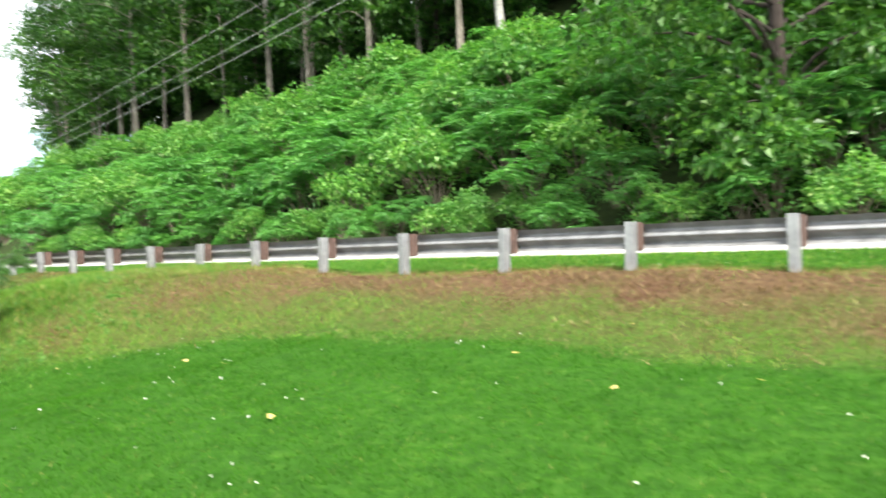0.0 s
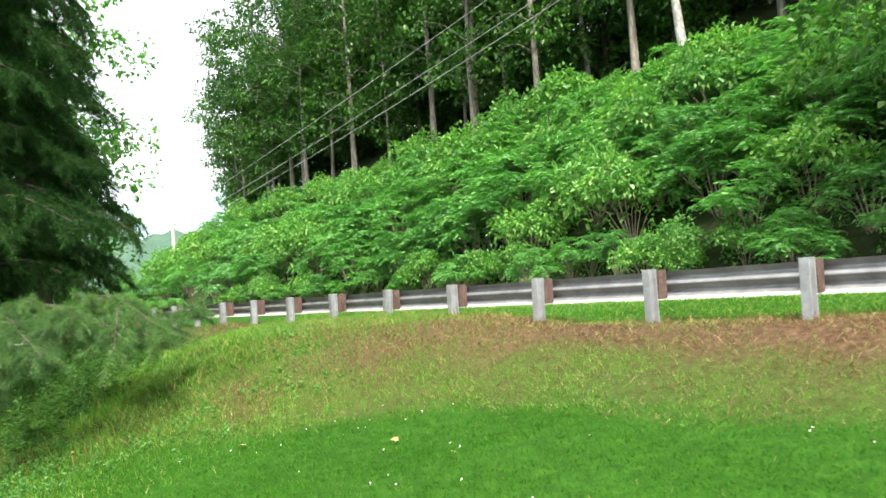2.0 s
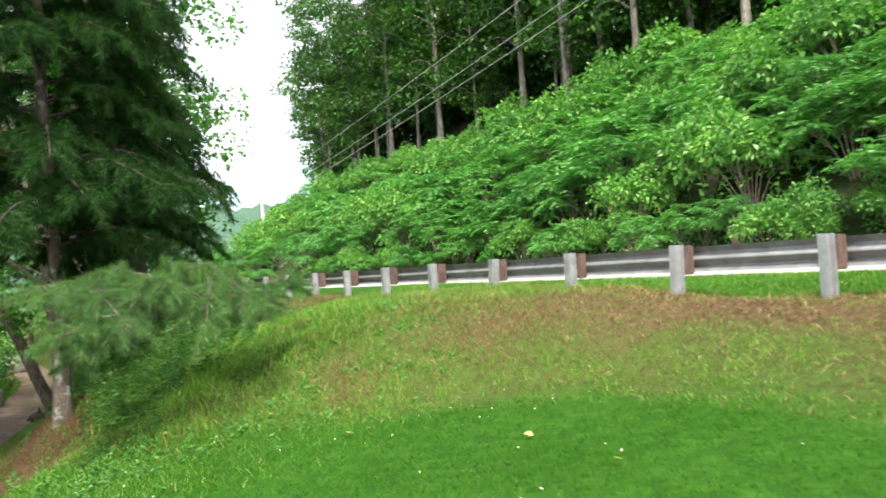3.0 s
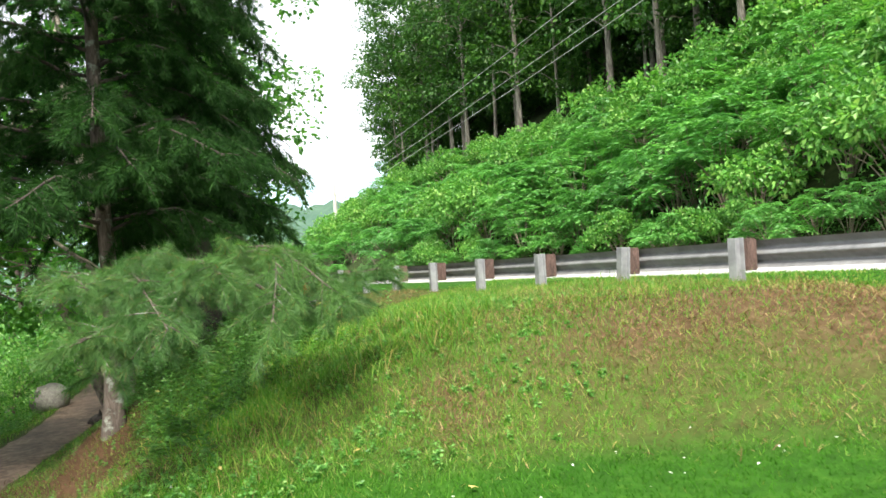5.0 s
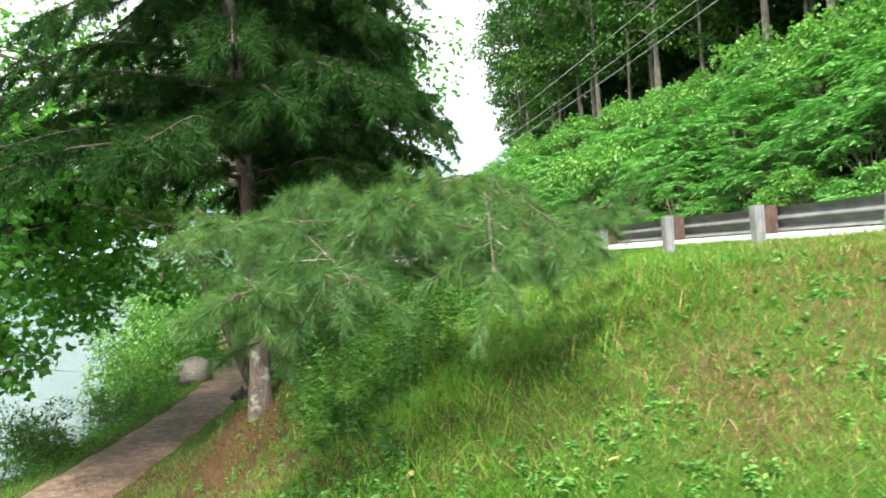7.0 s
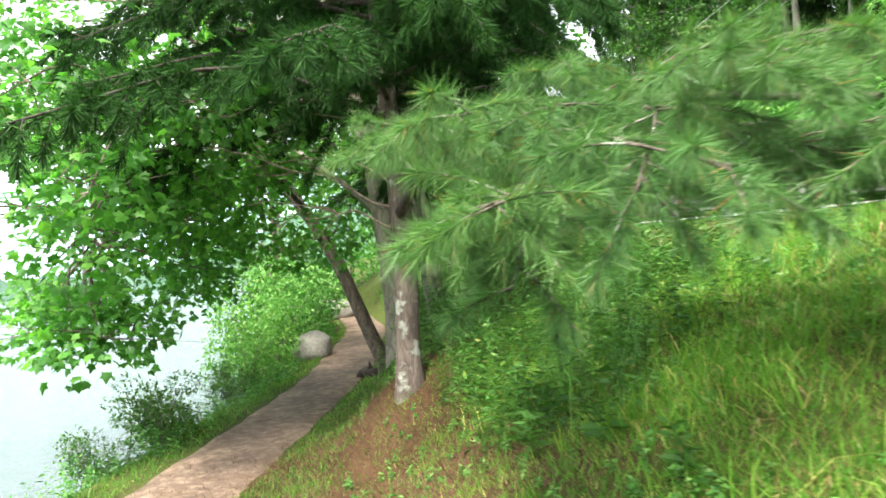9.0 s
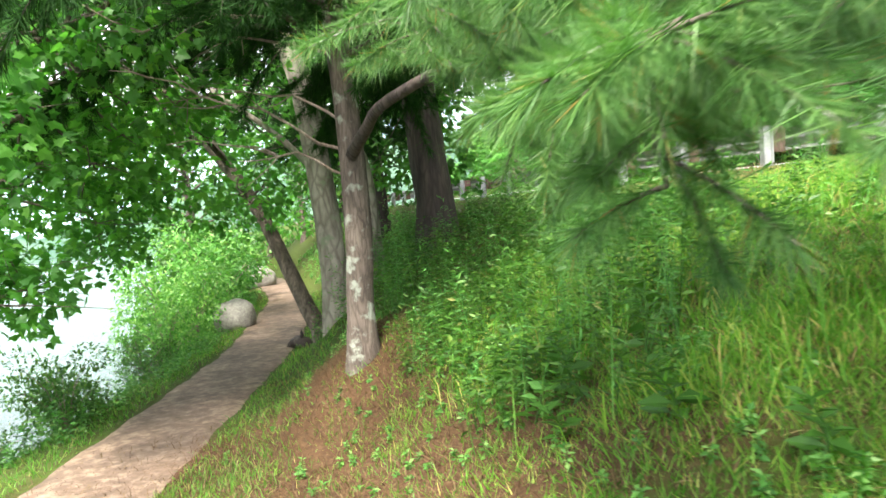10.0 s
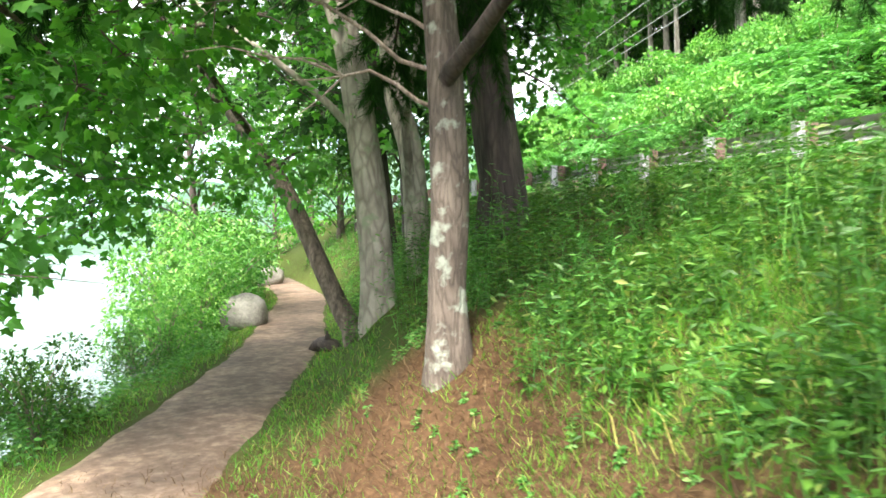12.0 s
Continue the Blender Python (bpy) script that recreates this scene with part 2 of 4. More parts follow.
PATH = curve([(-3.5, -5.5), (-6.2, -1.0), (-9.0, 4.2), (-11.9, 8.6), (-14.35, 11.9), (-16.2, 14.4), (-18.3, 17.1), (-21.2, 20.2), (-24.6, 23.8), (-28.5, 27.0), (-33.0, 30.6), (-40.0, 35.6)], 80)
PATH_HALF = 0.74


def path_side(x, y):
    """Signed distance from the path's middle line, lake side positive, and the way along it."""
    x, y = np.asarray(x, float), np.asarray(y, float)
    best, sign, where = np.full(x.shape, 1e9), np.ones(x.shape), np.zeros(x.shape)
    for i in range(len(PATH) - 1):
        a, d = PATH[i], PATH[i + 1] - PATH[i]
        ln = np.hypot(*d)
        u = np.clip(((x - a[0]) * d[0] + (y - a[1]) * d[1]) / ln ** 2, 0, 1)
        px, py = x - a[0] - u * d[0], y - a[1] - u * d[1]
        dist = np.hypot(px, py)
        near = dist < best
        best = np.where(near, dist, best)
        sign = np.where(near, np.sign(d[0] * py - d[1] * px), sign)
        where = np.where(near, i + u, where)
    return best * sign, where


WATER = -1.95


def rail_base(s):
    return 1.09 + 0.0186 * np.clip(s, -30, 45)


def verge_lift(n):
    """The verge rises a little from the rail to the road, and the road on to its far edge."""
    return 0.15 * step(0.2, 2.1, n) + 0.12 * step(2.0, 8.0, n)


def ground_z(x, y):
    x, y = np.asarray(x, float), np.asarray(y, float)
    s, n = to_sn(x, y)
    base = rail_base(s)
    crest_n = np.interp(s, [5.0, 7.2, 9.0, 12.0, 18.0, 26.0], [-0.35, -1.2, -2.9, -3.5, -3.4, -1.6])
    toe_n = np.interp(s, [4.5, 6.0, 7.2, 9.0, 12.0, 14.0, 18.0, 26.0], [-1.9, -2.9, -4.6, -6.1, -6.5, -6.9, -6.3, -4.6])
    toe_z = np.interp(s, [3.0, 6.0, 7.2, 9.0, 12.0, 14.0, 18.0], [0.47, 0.34, 0.3, 0.02, -0.78, -0.92, -0.92])
    low_z = np.interp(s, [1.0, 3.0, 5.7, 9.0, 14.0], [0.05, -0.03, -0.34, -0.84, -1.08])
    dip = np.interp(s, [7.0, 9.0, 12.5, 24.0], [0.0, 0.12, 0.42, 0.42]) * np.clip((n + 0.5) / (crest_n + 0.49), 0, 1) * (n < -0.5)
    base = base - dip
    bank = step(toe_n - 0.25, crest_n + 0.25, n) * 0.5 + np.clip((n - toe_n) / (crest_n - toe_n), 0, 1) * 0.5
    bank = bank ** np.interp(s, [10.5, 13.0], [1.0, 0.8])
    base = base + 0.09 * step(5.0, 7.0, s) * step(14.0, 10.5, s) * step(0.9, 0.3, n)
    z = np.where(n > toe_n - 0.3, toe_z + (base - toe_z) * bank, 0) + verge_lift(n)
    lower = low_z + (toe_z - low_z) * np.clip((n + 8.0) / (toe_n + 8.0), 0, 1)
    z = np.where(n > toe_n, z, lower)
    # soil heaped round the roots of the pine and of the leaning tree
    z = z + 0.27 * np.exp(-((x + 12.6) ** 2 + (y - 13.4) ** 2) / 0.8) + 0.16 * np.exp(-((x + 15.7) ** 2 + (y - 16.3) ** 2) / 0.6)
    # the cut slope beyond the road
    hill = np.clip(n - 9.2, 0, None)
    rise = np.where(hill < 14, 0.74 * hill, 10.36 + 0.52 * (hill - 14))
    rise = np.minimum(rise, 34 + 0.06 * hill) * (1 - 0.93 * step(52, 95, s)) * (1 - 0.6 * step(40, 90, -s))
    z = z + rise + 0.35 * wave(x, y, 2.3, 3) * np.clip(hill / 3, 0, 1)
    # the path, and the shore beyond it
    d, _ = path_side(x, y)
    level = -1.08 + 0.05 * step(14, 4, y)
    z = z + (level - z) * step(1.7, 0.75, np.abs(d)) * step(-6, -3, s - 6)
    shore = np.where(d > 0.8, level - 0.25 * np.clip(d - 0.8, 0, 1.4) - 2.6 * step(1.7, 4.2, d), 9)
    z = np.where((d > 0.8) & (n < -2), np.minimum(z, shore), z)
    flat = np.maximum(step(1.7, 2.1, n) * step(9.0, 8.6, n), step(0.9, 0.6, np.abs(d)))
    return z + (0.035 * wave(x, y, 0.55, 1) + 0.05 * wave(x, y, 1.7, 2)) * (1 - flat) * step(60, 20, np.hypot(x, y))


def axis(lo, a, b, hi, fine, ratio):
    mid = list(np.arange(a, b, fine))
    left, right, d = [], [], fine
    while (left[-1] if left else a) > lo:
        d *= ratio
        left.append((left[-1] if left else a) - d)
    d = fine
    while (right[-1] if right else mid[-1]) < hi:
        d *= ratio
        right.append((right[-1] if right else mid[-1]) + d)
    return np.array(left[::-1] + mid + right)


def sheet(xs, ys, fz):
    gx, gy = np.meshgrid(xs, ys, indexing="ij")
    v = np.stack([gx, gy, fz(gx, gy)], -1).reshape(-1, 3)
    i, j = np.meshgrid(np.arange(len(xs) - 1), np.arange(len(ys) - 1), indexing="ij")
    m = len(ys)
    return v, np.stack([i * m + j, (i + 1) * m + j, (i + 1) * m + j + 1, i * m + j + 1], -1).reshape(-1, 4)


# masks of what covers the soil, by the plan
def cover(x, y):
    s, n = to_sn(x, y)
    edge = 0.5 * wave(x, y, 0.8, 5) + 0.35 * wave(x, y, 0.3, 6)
    toe = np.interp(s, [4.5, 6.0, 7.2, 9.0, 12.0, 25.0], [-1.9, -2.9, -4.6, -6.1, -6.3, -5.6])
    crest = np.interp(s, [5.0, 9.0, 12.0, 25.0], [-0.35, -2.9, -3.5, -3.2])
    bank = step(toe - 0.7, toe + 0.5, n + 0.5 * edge) * step(0.7, 0.2, n)
    lakeward, _ = path_side(x, y)
    bank = np.maximum(bank, np.maximum(step(0.4, 0.7, lakeward), 0.75 * step(1.9, 1.1, np.abs(lakeward) + 0.4 * edge)) * (n < -4))
    strip = step(-1.3, -0.5, n + 0.4 * edge) * step(8.5, 5.5, s)
    clay = bank * np.clip(step(0.15, 0.6, 0.6 * wave(x, y, 0.5, 8) + 0.3 * edge) * 0.8 + 0.9 * strip, 0, 1) * step(14, 9, s)
    frac = (n - toe) / (crest - toe)
    bare = bank * step(0.5, 1.0, frac + 0.45 * edge + 0.25 * wave(x, y, 1.1, 31)) * step(10.0, 8.0, s) * step(-3.0, 1.5, s)
    clay = np.maximum(clay, 0.85 * bare)
    pine = np.hypot((x + 10.9) * 0.85, y - 11.7)
    litter = step(3.3, 2.0, pine + 0.7 * edge) * step(-5.3, -5.8, n + 0.3 * edge)
    forest = step(8.6, 9.4, n)
    return bank, clay, litter, forest


m, nt, b = material("ground")
geo = nt.nodes.new("ShaderNodeNewGeometry")
turf, turf_f = noise_ramp(nt, 6.0, [(0.3, (0.012, 0.045, 0.004)), (0.55, (0.024, 0.082, 0.007)), (0.75, (0.05, 0.115, 0.014))], 8, 0.7)
soil, _ = noise_ramp(nt, 9.0, [(0.3, (0.035, 0.03, 0.012)), (0.5, (0.07, 0.055, 0.022)), (0.62, (0.06, 0.10, 0.018)), (0.78, (0.16, 0.12, 0.06))], 8, 0.7)
clayc, _ = noise_ramp(nt, 14.0, [(0.3, (0.034, 0.02, 0.012)), (0.52, (0.085, 0.048, 0.028)), (0.66, (0.13, 0.085, 0.05)), (0.8, (0.26, 0.19, 0.12))], 8, 0.7)
litc, _ = noise_ramp(nt, 25.0, [(0.3, (0.03, 0.018, 0.01)), (0.55, (0.075, 0.042, 0.022)), (0.8, (0.17, 0.11, 0.06))], 8, 0.7)
forc, _ = noise_ramp(nt, 5.0, [(0.3, (0.012, 0.02, 0.007)), (0.6, (0.03, 0.045, 0.015)), (0.8, (0.04, 0.085, 0.025))], 8, 0.7)
col = turf
for attr, c in (("bank", soil), ("clay", clayc), ("litter", litc), ("forest", forc)):
    a = nt.nodes.new("ShaderNodeAttribute")
    a.attribute_name = attr
    f = a.outputs["Fac"]
    if attr == "bank":
        k = nt.nodes.new("ShaderNodeMath")
        k.operation = "MULTIPLY"
        k.inputs[1].default_value = 0.65
        nt.links.new(f, k.inputs[0])
        f = k.outputs[0]
    col = mix(nt, col, c, f)
nt.links.new(col, b.inputs["Base Color"])
b.inputs["Roughness"].default_value, b.inputs["Specular IOR Level"].default_value = 0.95, 0.1
bump(nt, b, turf_f, 0.8, 0.04)
M_GROUND = m

m, nt, b = material("road asphalt")
col, fac = noise_ramp(nt, 40.0, [(0.3, (0.30, 0.30, 0.29)), (0.7, (0.46, 0.455, 0.44))], 8)
big, _ = noise_ramp(nt, 0.6, [(0.3, (0.8, 0.8, 0.8)), (0.7, (1.05, 1.05, 1.05))], 4)
nt.links.new(mix(nt, col, big, 0.8, "MULTIPLY"), b.inputs["Base Color"])
b.inputs["Roughness"].default_value = 0.75
bump(nt, b, fac, 0.3, 0.005)
M_ROAD = m

m, nt, b = material("trodden path")
col, fac = noise_ramp(nt, 7.0, [(0.3, (0.055, 0.036, 0.025)), (0.5, (0.115, 0.077, 0.055)), (0.75, (0.25, 0.19, 0.145))], 9, 0.68)
# uneven soil tone, its contrast raised to stand in for sun dapples
big, _ = noise_ramp(nt, 1.1, [(0.35, (0.6, 0.58, 0.56)), (0.65, (1.4, 1.38, 1.35))], 4)
nt.links.new(mix(nt, col, big, 0.8, "MULTIPLY"), b.inputs["Base Color"])
b.inputs["Roughness"].default_value = 0.92
bump(nt, b, fac, 0.25, 0.012)
M_PATH = m

m, nt, b = material("lake water")
b.inputs["Base Color"].default_value = (0.05, 0.075, 0.07, 1)
b.inputs["Roughness"].default_value = 0.08
b.inputs["IOR"].default_value = 1.33
n1 = node(nt, "TexNoise", Scale=3.2, Detail=5, Roughness=0.6)
nt.links.new(nt.nodes.new("ShaderNodeNewGeometry").outputs["Position"], n1.inputs["Vector"])
bump(nt, b, n1.outputs["Fac"], 0.6, 0.11)
M_WATER = m

m, nt, b = material("galvanised steel")
col, fac = noise_ramp(nt, 6.0, [(0.3, (0.25, 0.255, 0.265)), (0.7, (0.42, 0.43, 0.44))], 7)
rust, _ = noise_ramp(nt, 2.4, [(0.68, (0, 0, 0)), (0.8, (0.6, 0.6, 0.6))], 8, 0.7)
nt.links.new(mix(nt, col, (0.17, 0.085, 0.05), rust), b.inputs["Base Color"])
b.inputs["Metallic"].default_value, b.inputs["Roughness"].default_value = 0.55, 0.48
M_STEEL = m
m, nt, b = material("weathered rail")
col, fac = noise_ramp(nt, 5.0, [(0.3, (0.19, 0.192, 0.197)), (0.7, (0.33, 0.333, 0.336))], 7)
nt.links.new(col, b.inputs["Base Color"])
b.inputs["Metallic"].default_value, b.inputs["Roughness"].default_value = 0.45, 0.42
M_RAIL = m
M_BLOCK = bark_material("weathered rail block", (0.07, 0.042, 0.034), (0.17, 0.105, 0.085), None, 12, 0.3)
m, nt, b = material("granite")
col, fac = noise_ramp(nt, 16.0, [(0.3, (0.12, 0.112, 0.1)), (0.7, (0.3, 0.285, 0.255))], 9, 0.7)
nt.links.new(col, b.inputs["Base Color"])
b.inputs["Roughness"].default_value = 0.85
bump(nt, b, fac, 0.5, 0.03)
M_STONE = m
def hill_material(name, dark, pale):
    m, nt, b = material(name)
    col, _ = noise_ramp(nt, 0.06, [(0.35, dark), (0.65, pale)], 9, 0.7)
    nt.links.new(col, b.inputs["Base Color"])
    b.inputs["Roughness"].default_value, b.inputs["Specular IOR Level"].default_value = 1.0, 0.0
    return m


M_FAR = hill_material("wooded hill", (0.045, 0.085, 0.065), (0.085, 0.14, 0.1))
# the haze of the far air is put into this hill's pale blue
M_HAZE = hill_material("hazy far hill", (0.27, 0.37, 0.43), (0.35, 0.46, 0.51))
m, nt, b = material("cable")
b.inputs["Base Color"].default_value = (0.3, 0.3, 0.3, 1)
b.inputs["Roughness"].default_value = 0.6
M_CABLE = m
M_POLE = bark_material("weathered pole wood", (0.45, 0.43, 0.4), (0.65, 0.63, 0.59), None, 6, 0.1)

# ---- ground, road, path, lake ----
xs = axis(-420, -26, 8, 380, 0.2, 1.09)
ys = axis(-160, -4, 26, 520, 0.2, 1.09)
v, f = sheet(xs, ys, ground_z)
me = mesh_of("ground", v, f, M_GROUND, True)
for nm, vals in zip(("bank", "clay", "litter", "forest"), cover(v[:, 0], v[:, 1])):
    me.attributes.new(nm, "FLOAT", "POINT").data.foreach_set("value", vals.astype(np.float32))
ground = tagged(new("ground", me), "mown green lawn rising to a bare clay bank", "ground", kind="structure")

ss = np.concatenate([np.arange(-40, 60, 0.5), np.arange(60, 130, 2.0)])
nn = np.array([2.2, 2.25, 3.0, 4.5, 6.8, 7.75, 7.8])
g1, g2 = np.meshgrid(ss, nn, indexing="ij")
wob = 0.05 * wave(g1, g2, 0.7, 4) * ((g2 < 2.4) | (g2 > 7.6))
rx, ry = to_xy(g1, g2 + wob)
crown = verge_lift(g2) + np.interp(g2, [2.2, 2.25, 4.5, 7.75, 7.8], [-0.05, 0.015, 0.05, 0.015, -0.05])
rv = np.stack([rx, ry, rail_base(g1) + crown + 0.01], -1).reshape(-1, 3)
i, j = np.meshgrid(np.arange(len(ss) - 1), np.arange(len(nn) - 1), indexing="ij")
k = len(nn)
rf = np.stack([i * k + j, i * k + j + 1, (i + 1) * k + j + 1, (i + 1) * k + j], -1).reshape(-1, 4)
tagged(new("road", mesh_of("road", rv, rf, M_ROAD, True)), "pale worn asphalt road behind the guardrail", "road", kind="structure")

fine = curve(PATH, 320)
tang = unit(np.gradient(fine, axis=0))
norm = np.stack([-tang[:, 1], tang[:, 0]], 1)
off = np.linspace(-1, 1, 13)
half = PATH_HALF + 0.07 * wave(fine[:, 0], fine[:, 1], 0.35, 3)
pv = fine[:, None] + norm[:, None] * (half[:, None] * off[None])[..., None]
pz = ground_z(pv[..., 0], pv[..., 1]) + 0.022 - 0.05 * np.abs(off[None]) ** 8
pv = np.concatenate([pv, pz[..., None]], -1).reshape(-1, 3)
i, j = np.meshgrid(np.arange(319), np.arange(12), indexing="ij")
pf = np.stack([i * 13 + j, (i + 1) * 13 + j, (i + 1) * 13 + j + 1, i * 13 + j + 1], -1).reshape(-1, 4)
tagged(new("pavement", mesh_of("path", pv, pf[:, ::-1], M_PATH, True)), "trodden brown gravel footpath along the lake", "path", kind="structure")

lv, lf = sheet(np.array([-420.0, -200, -100, -60, -30, 10]), np.array([-160.0, -60, 0, 40, 90, 200]), lambda x, y: np.full(x.shape, WATER))
tagged(new("water", mesh_of("water", lv, lf, M_WATER)), "pale rippled lake water reflecting the bright sky", "lake", kind="structure")

# ---- guardrail ----
def guardrail():
    rail = thing("guardrail", *to_xy(0, 0), 0, "galvanised steel road guardrail on posts with rusty blocks", "guardrail", turn=math.degrees(math.atan2(DY, DX)))
    # local x runs along the rail; local -y is the road's side
    prof = [(0.0, 0.155), (0.012, 0.15), (0.05, 0.112), (0.08, 0.09), (0.08, 0.078), (0.045, 0.045), (0.006, 0.012), (0.006, -0.012), (0.045, -0.045), (0.08, -0.078), (0.08, -0.09), (0.05, -0.112), (0.012, -0.15), (0.0, -0.155)]
    ring = prof + [(d - 0.006, h) for d, h in prof[::-1]]
    first, last, gap = -6, 24, 1.895
    for p in range(first, last):
        s0 = p * gap
        z0, z1 = rail_base(s0), rail_base(s0 + gap)
        slope = (z1 - z0)
        # steel I-section post: two flanges and a web
        bm = bmesh.new()
        for y0, y1, x0, x1 in [(0.062, 0.076, -0.052, 0.052), (-0.076, -0.062, -0.052, 0.052), (-0.062, 0.062, -0.006, 0.006)]:
            geom = bmesh.ops.create_cube(bm, size=1.0)["verts"]
            bmesh.ops.scale(bm, vec=(x1 - x0, y1 - y0, 1.15), verts=geom)
            bmesh.ops.translate(bm, vec=((x0 + x1) / 2, (y0 + y1) / 2, 0.62 - 0.575), verts=geom)
        bmesh.ops.bevel(bm, geom=bm.edges[:], offset=0.003, segments=1, affect="EDGES")
        me = bpy.data.meshes.new("post")
        bm.to_mesh(me)
        bm.free()
        me.materials.append(M_STEEL)
        post = part("post", me, rail)
        g = np.random.default_rng(p + 50)
        post.matrix_basis = pose(s0, 0.0, z0, g.normal() * 1.0, -2.0 + g.normal() * 1.2, g.normal() * 2)
        # block between post and beam
        bm = bmesh.new()
        geom = bmesh.ops.create_cube(bm, size=1.0)["verts"]
        bmesh.ops.scale(bm, vec=(0.15, 0.19, 0.36), verts=geom)
        bmesh.ops.bevel(bm, geom=bm.edges[:], offset=0.012, segments=2, affect="EDGES")
        me = bpy.data.meshes.new("block")
        bm.to_mesh(me)
        bm.free()
        me.materials.append(M_BLOCK)
        blk = part("block", me, rail, "rusty brown spacer block")
        blk.matrix_basis = pose(s0, -0.175, z0 + 0.43, 0, -2.0, g.normal() * 2)
        # beam length
        vs = []
        for u in np.linspace(0, 1, 3):
            for d, h in ring:
                vs.append((s0 + u * gap * 0.999, -0.275 - d, z0 + u * slope + 0.43 + h))
        k = len(ring)
        fs = [(a * k + q, a * k + (q + 1) % k, (a + 1) * k + (q + 1) % k, (a + 1) * k + q) for a in range(2) for q in range(k)]
        part("beam", mesh_of("beam", np.array(vs), np.array(fs), M_RAIL, True), rail)
    return rail


guardrail()


# ---- plants ----
def clump(g, centre, radius, count, squash=0.75):
    """Places on the outer shell of an uneven clump, and the way the leaves hang there."""
    d = unit(g.normal(size=(count, 3)))
    lump = 1 + 0.22 * np.sin(d[:, 0] * 5 + g.random() * 6) * np.sin(d[:, 1] * 4 + g.random() * 6) + 0.15 * np.sin(d[:, 2] * 6 + g.random() * 6)
    r = radius * lump * (0.55 + 0.45 * g.random(count) ** 0.5)
    p = centre + d * r[:, None] * [1, 1, squash]
    along = d * 0.8 + g.normal(size=(count, 3)) * 0.55 + [0, 0, -0.25]
    return p, along


def shrub_mesh(seed, sumac):
    g = np.random.default_rng(seed)
    stems, cents, dirs = [], [], []
    for i in range(13):
        a, r = i * 2.4 + g.normal() * 0.3, 1.15 * ((i + 0.5) / 13) ** 0.5
        h = (1.95 - 0.75 * r) * (0.7 + 0.45 * g.random())
        tip = np.array([np.cos(a) * r, np.sin(a) * r, h])
        stems.append(tube(curve([(0, 0, -0.3), tip * [0.4, 0.4, 0.55], tip], 5), np.linspace(0.025, 0.008, 5), 4))
        if sumac:
            # a palm-like head of drooping feathered leaves
            for q in range(10):
                b_ = q * 0.63 + g.normal() * 0.15
                out = unit(np.array([np.cos(b_), np.sin(b_), 0.25 + 0.25 * g.normal()]))
                tt = np.linspace(0.08, 0.52, 9)
                rach = tip + g.normal(size=3) * 0.04 + out * tt[:, None] - np.array([0, 0, 1.0]) * (tt[:, None] ** 2) * 0.9
                side = unit(np.cross(out, [0, 0, 1.0]))
                for sg in (1, -1):
                    cents.append(rach)
                    dirs.append(side * sg + out * 0.45 + np.array([0, 0, -0.3]) + g.normal(size=(9, 3)) * 0.1)
        else:
            p, al = clump(g, tip, 0.32 + 0.14 * g.random(), 150, 0.8)
            cents.append(p)
            dirs.append(al)
    low, al = clump(g, np.array([0, 0, 0.4]), 0.95, 120, 0.5)
    cents.append(low)
    dirs.append(al)
    c, d = np.concatenate(cents), np.concatenate(dirs)
    ln = (0.17 if sumac else 0.145) * (0.7 + 0.6 * g.random(len(c)))
    lv = leaves(c, d, ln, ln * (0.3 if sumac else 0.62), 0.22, g)
    return mesh_of("foliage", *lv, M_SUMAC if sumac else M_SHRUB), mesh_of("stem", *joined(stems), M_TWIG, True)


def shrub(seed, sumac):
    fo, st = shrub_mesh(seed, sumac)
    ob = thing("shrub", 0, 0, -50, "sumac shrub with drooping feathery leaves on the cut slope" if sumac else "bright green leafy shrub on the cut slope", "shrub", "shrubs on the cut slope")
    part("foliage", fo, ob)
    part("stem", st, ob)
    return ob


protos = [shrub(11, False), shrub(12, True), shrub(13, False), shrub(14, True), shrub(15, False)]
g = np.random.default_rng(21)
spots = []
for s in np.arange(-14, 66, 1.85):
    far = max(0.0, (s - 25) / 50)
    for n in np.arange(10.1, float(np.interp(s, [6, 12, 19, 25], [21.5, 21.8, 21.8, 18.2])), 1.7 + 0.4 * far):
        if g.random() < 0.35 * far or (s < -3.5 and n < 15):
            continue
        spots.append((s + g.normal() * 0.45, n + g.normal() * 0.4))
for s in np.arange(-3.5, 40, 1.25):
    spots.append((s + g.normal() * 0.3, 9.35 + g.normal() * 0.15))
used = [False] * 5
for s, n in spots:
    n += 0.5 * math.sin(s * 1.7)
    x, y = to_xy(s, n)
    z = float(ground_z(x, y))
    k = int(np.clip(2 + 1.6 * wave(x, y, 2.4, 9) + g.normal() * 0.8, 0, 4.4))
    if n < 14.5 and s > 6 and g.random() < 0.45:
        k = 1 + 2 * int(g.random() < 0.5)
    sc = (1.0 + 0.5 * g.random()) * (0.6 if n > 19.6 and s > 11 else 1.02 if n > 11 else 0.92 if n > 9.8 else 0.55)
    m = pose(x, y, z - 0.05, g.normal() * 6, g.normal() * 6, g.random() * 360) @ Matrix.Scale(sc, 4)
    if used[k]:
        ob = copy_thing(protos[k], m)
        ob.matrix_basis = m
    else:
        protos[k].matrix_basis, used[k] = m, True
for k, p in enumerate(protos):
    if not used[k]:
        p.matrix_basis = pose(*to_xy(12, 14), float(ground_z(*to_xy(12, 14))))


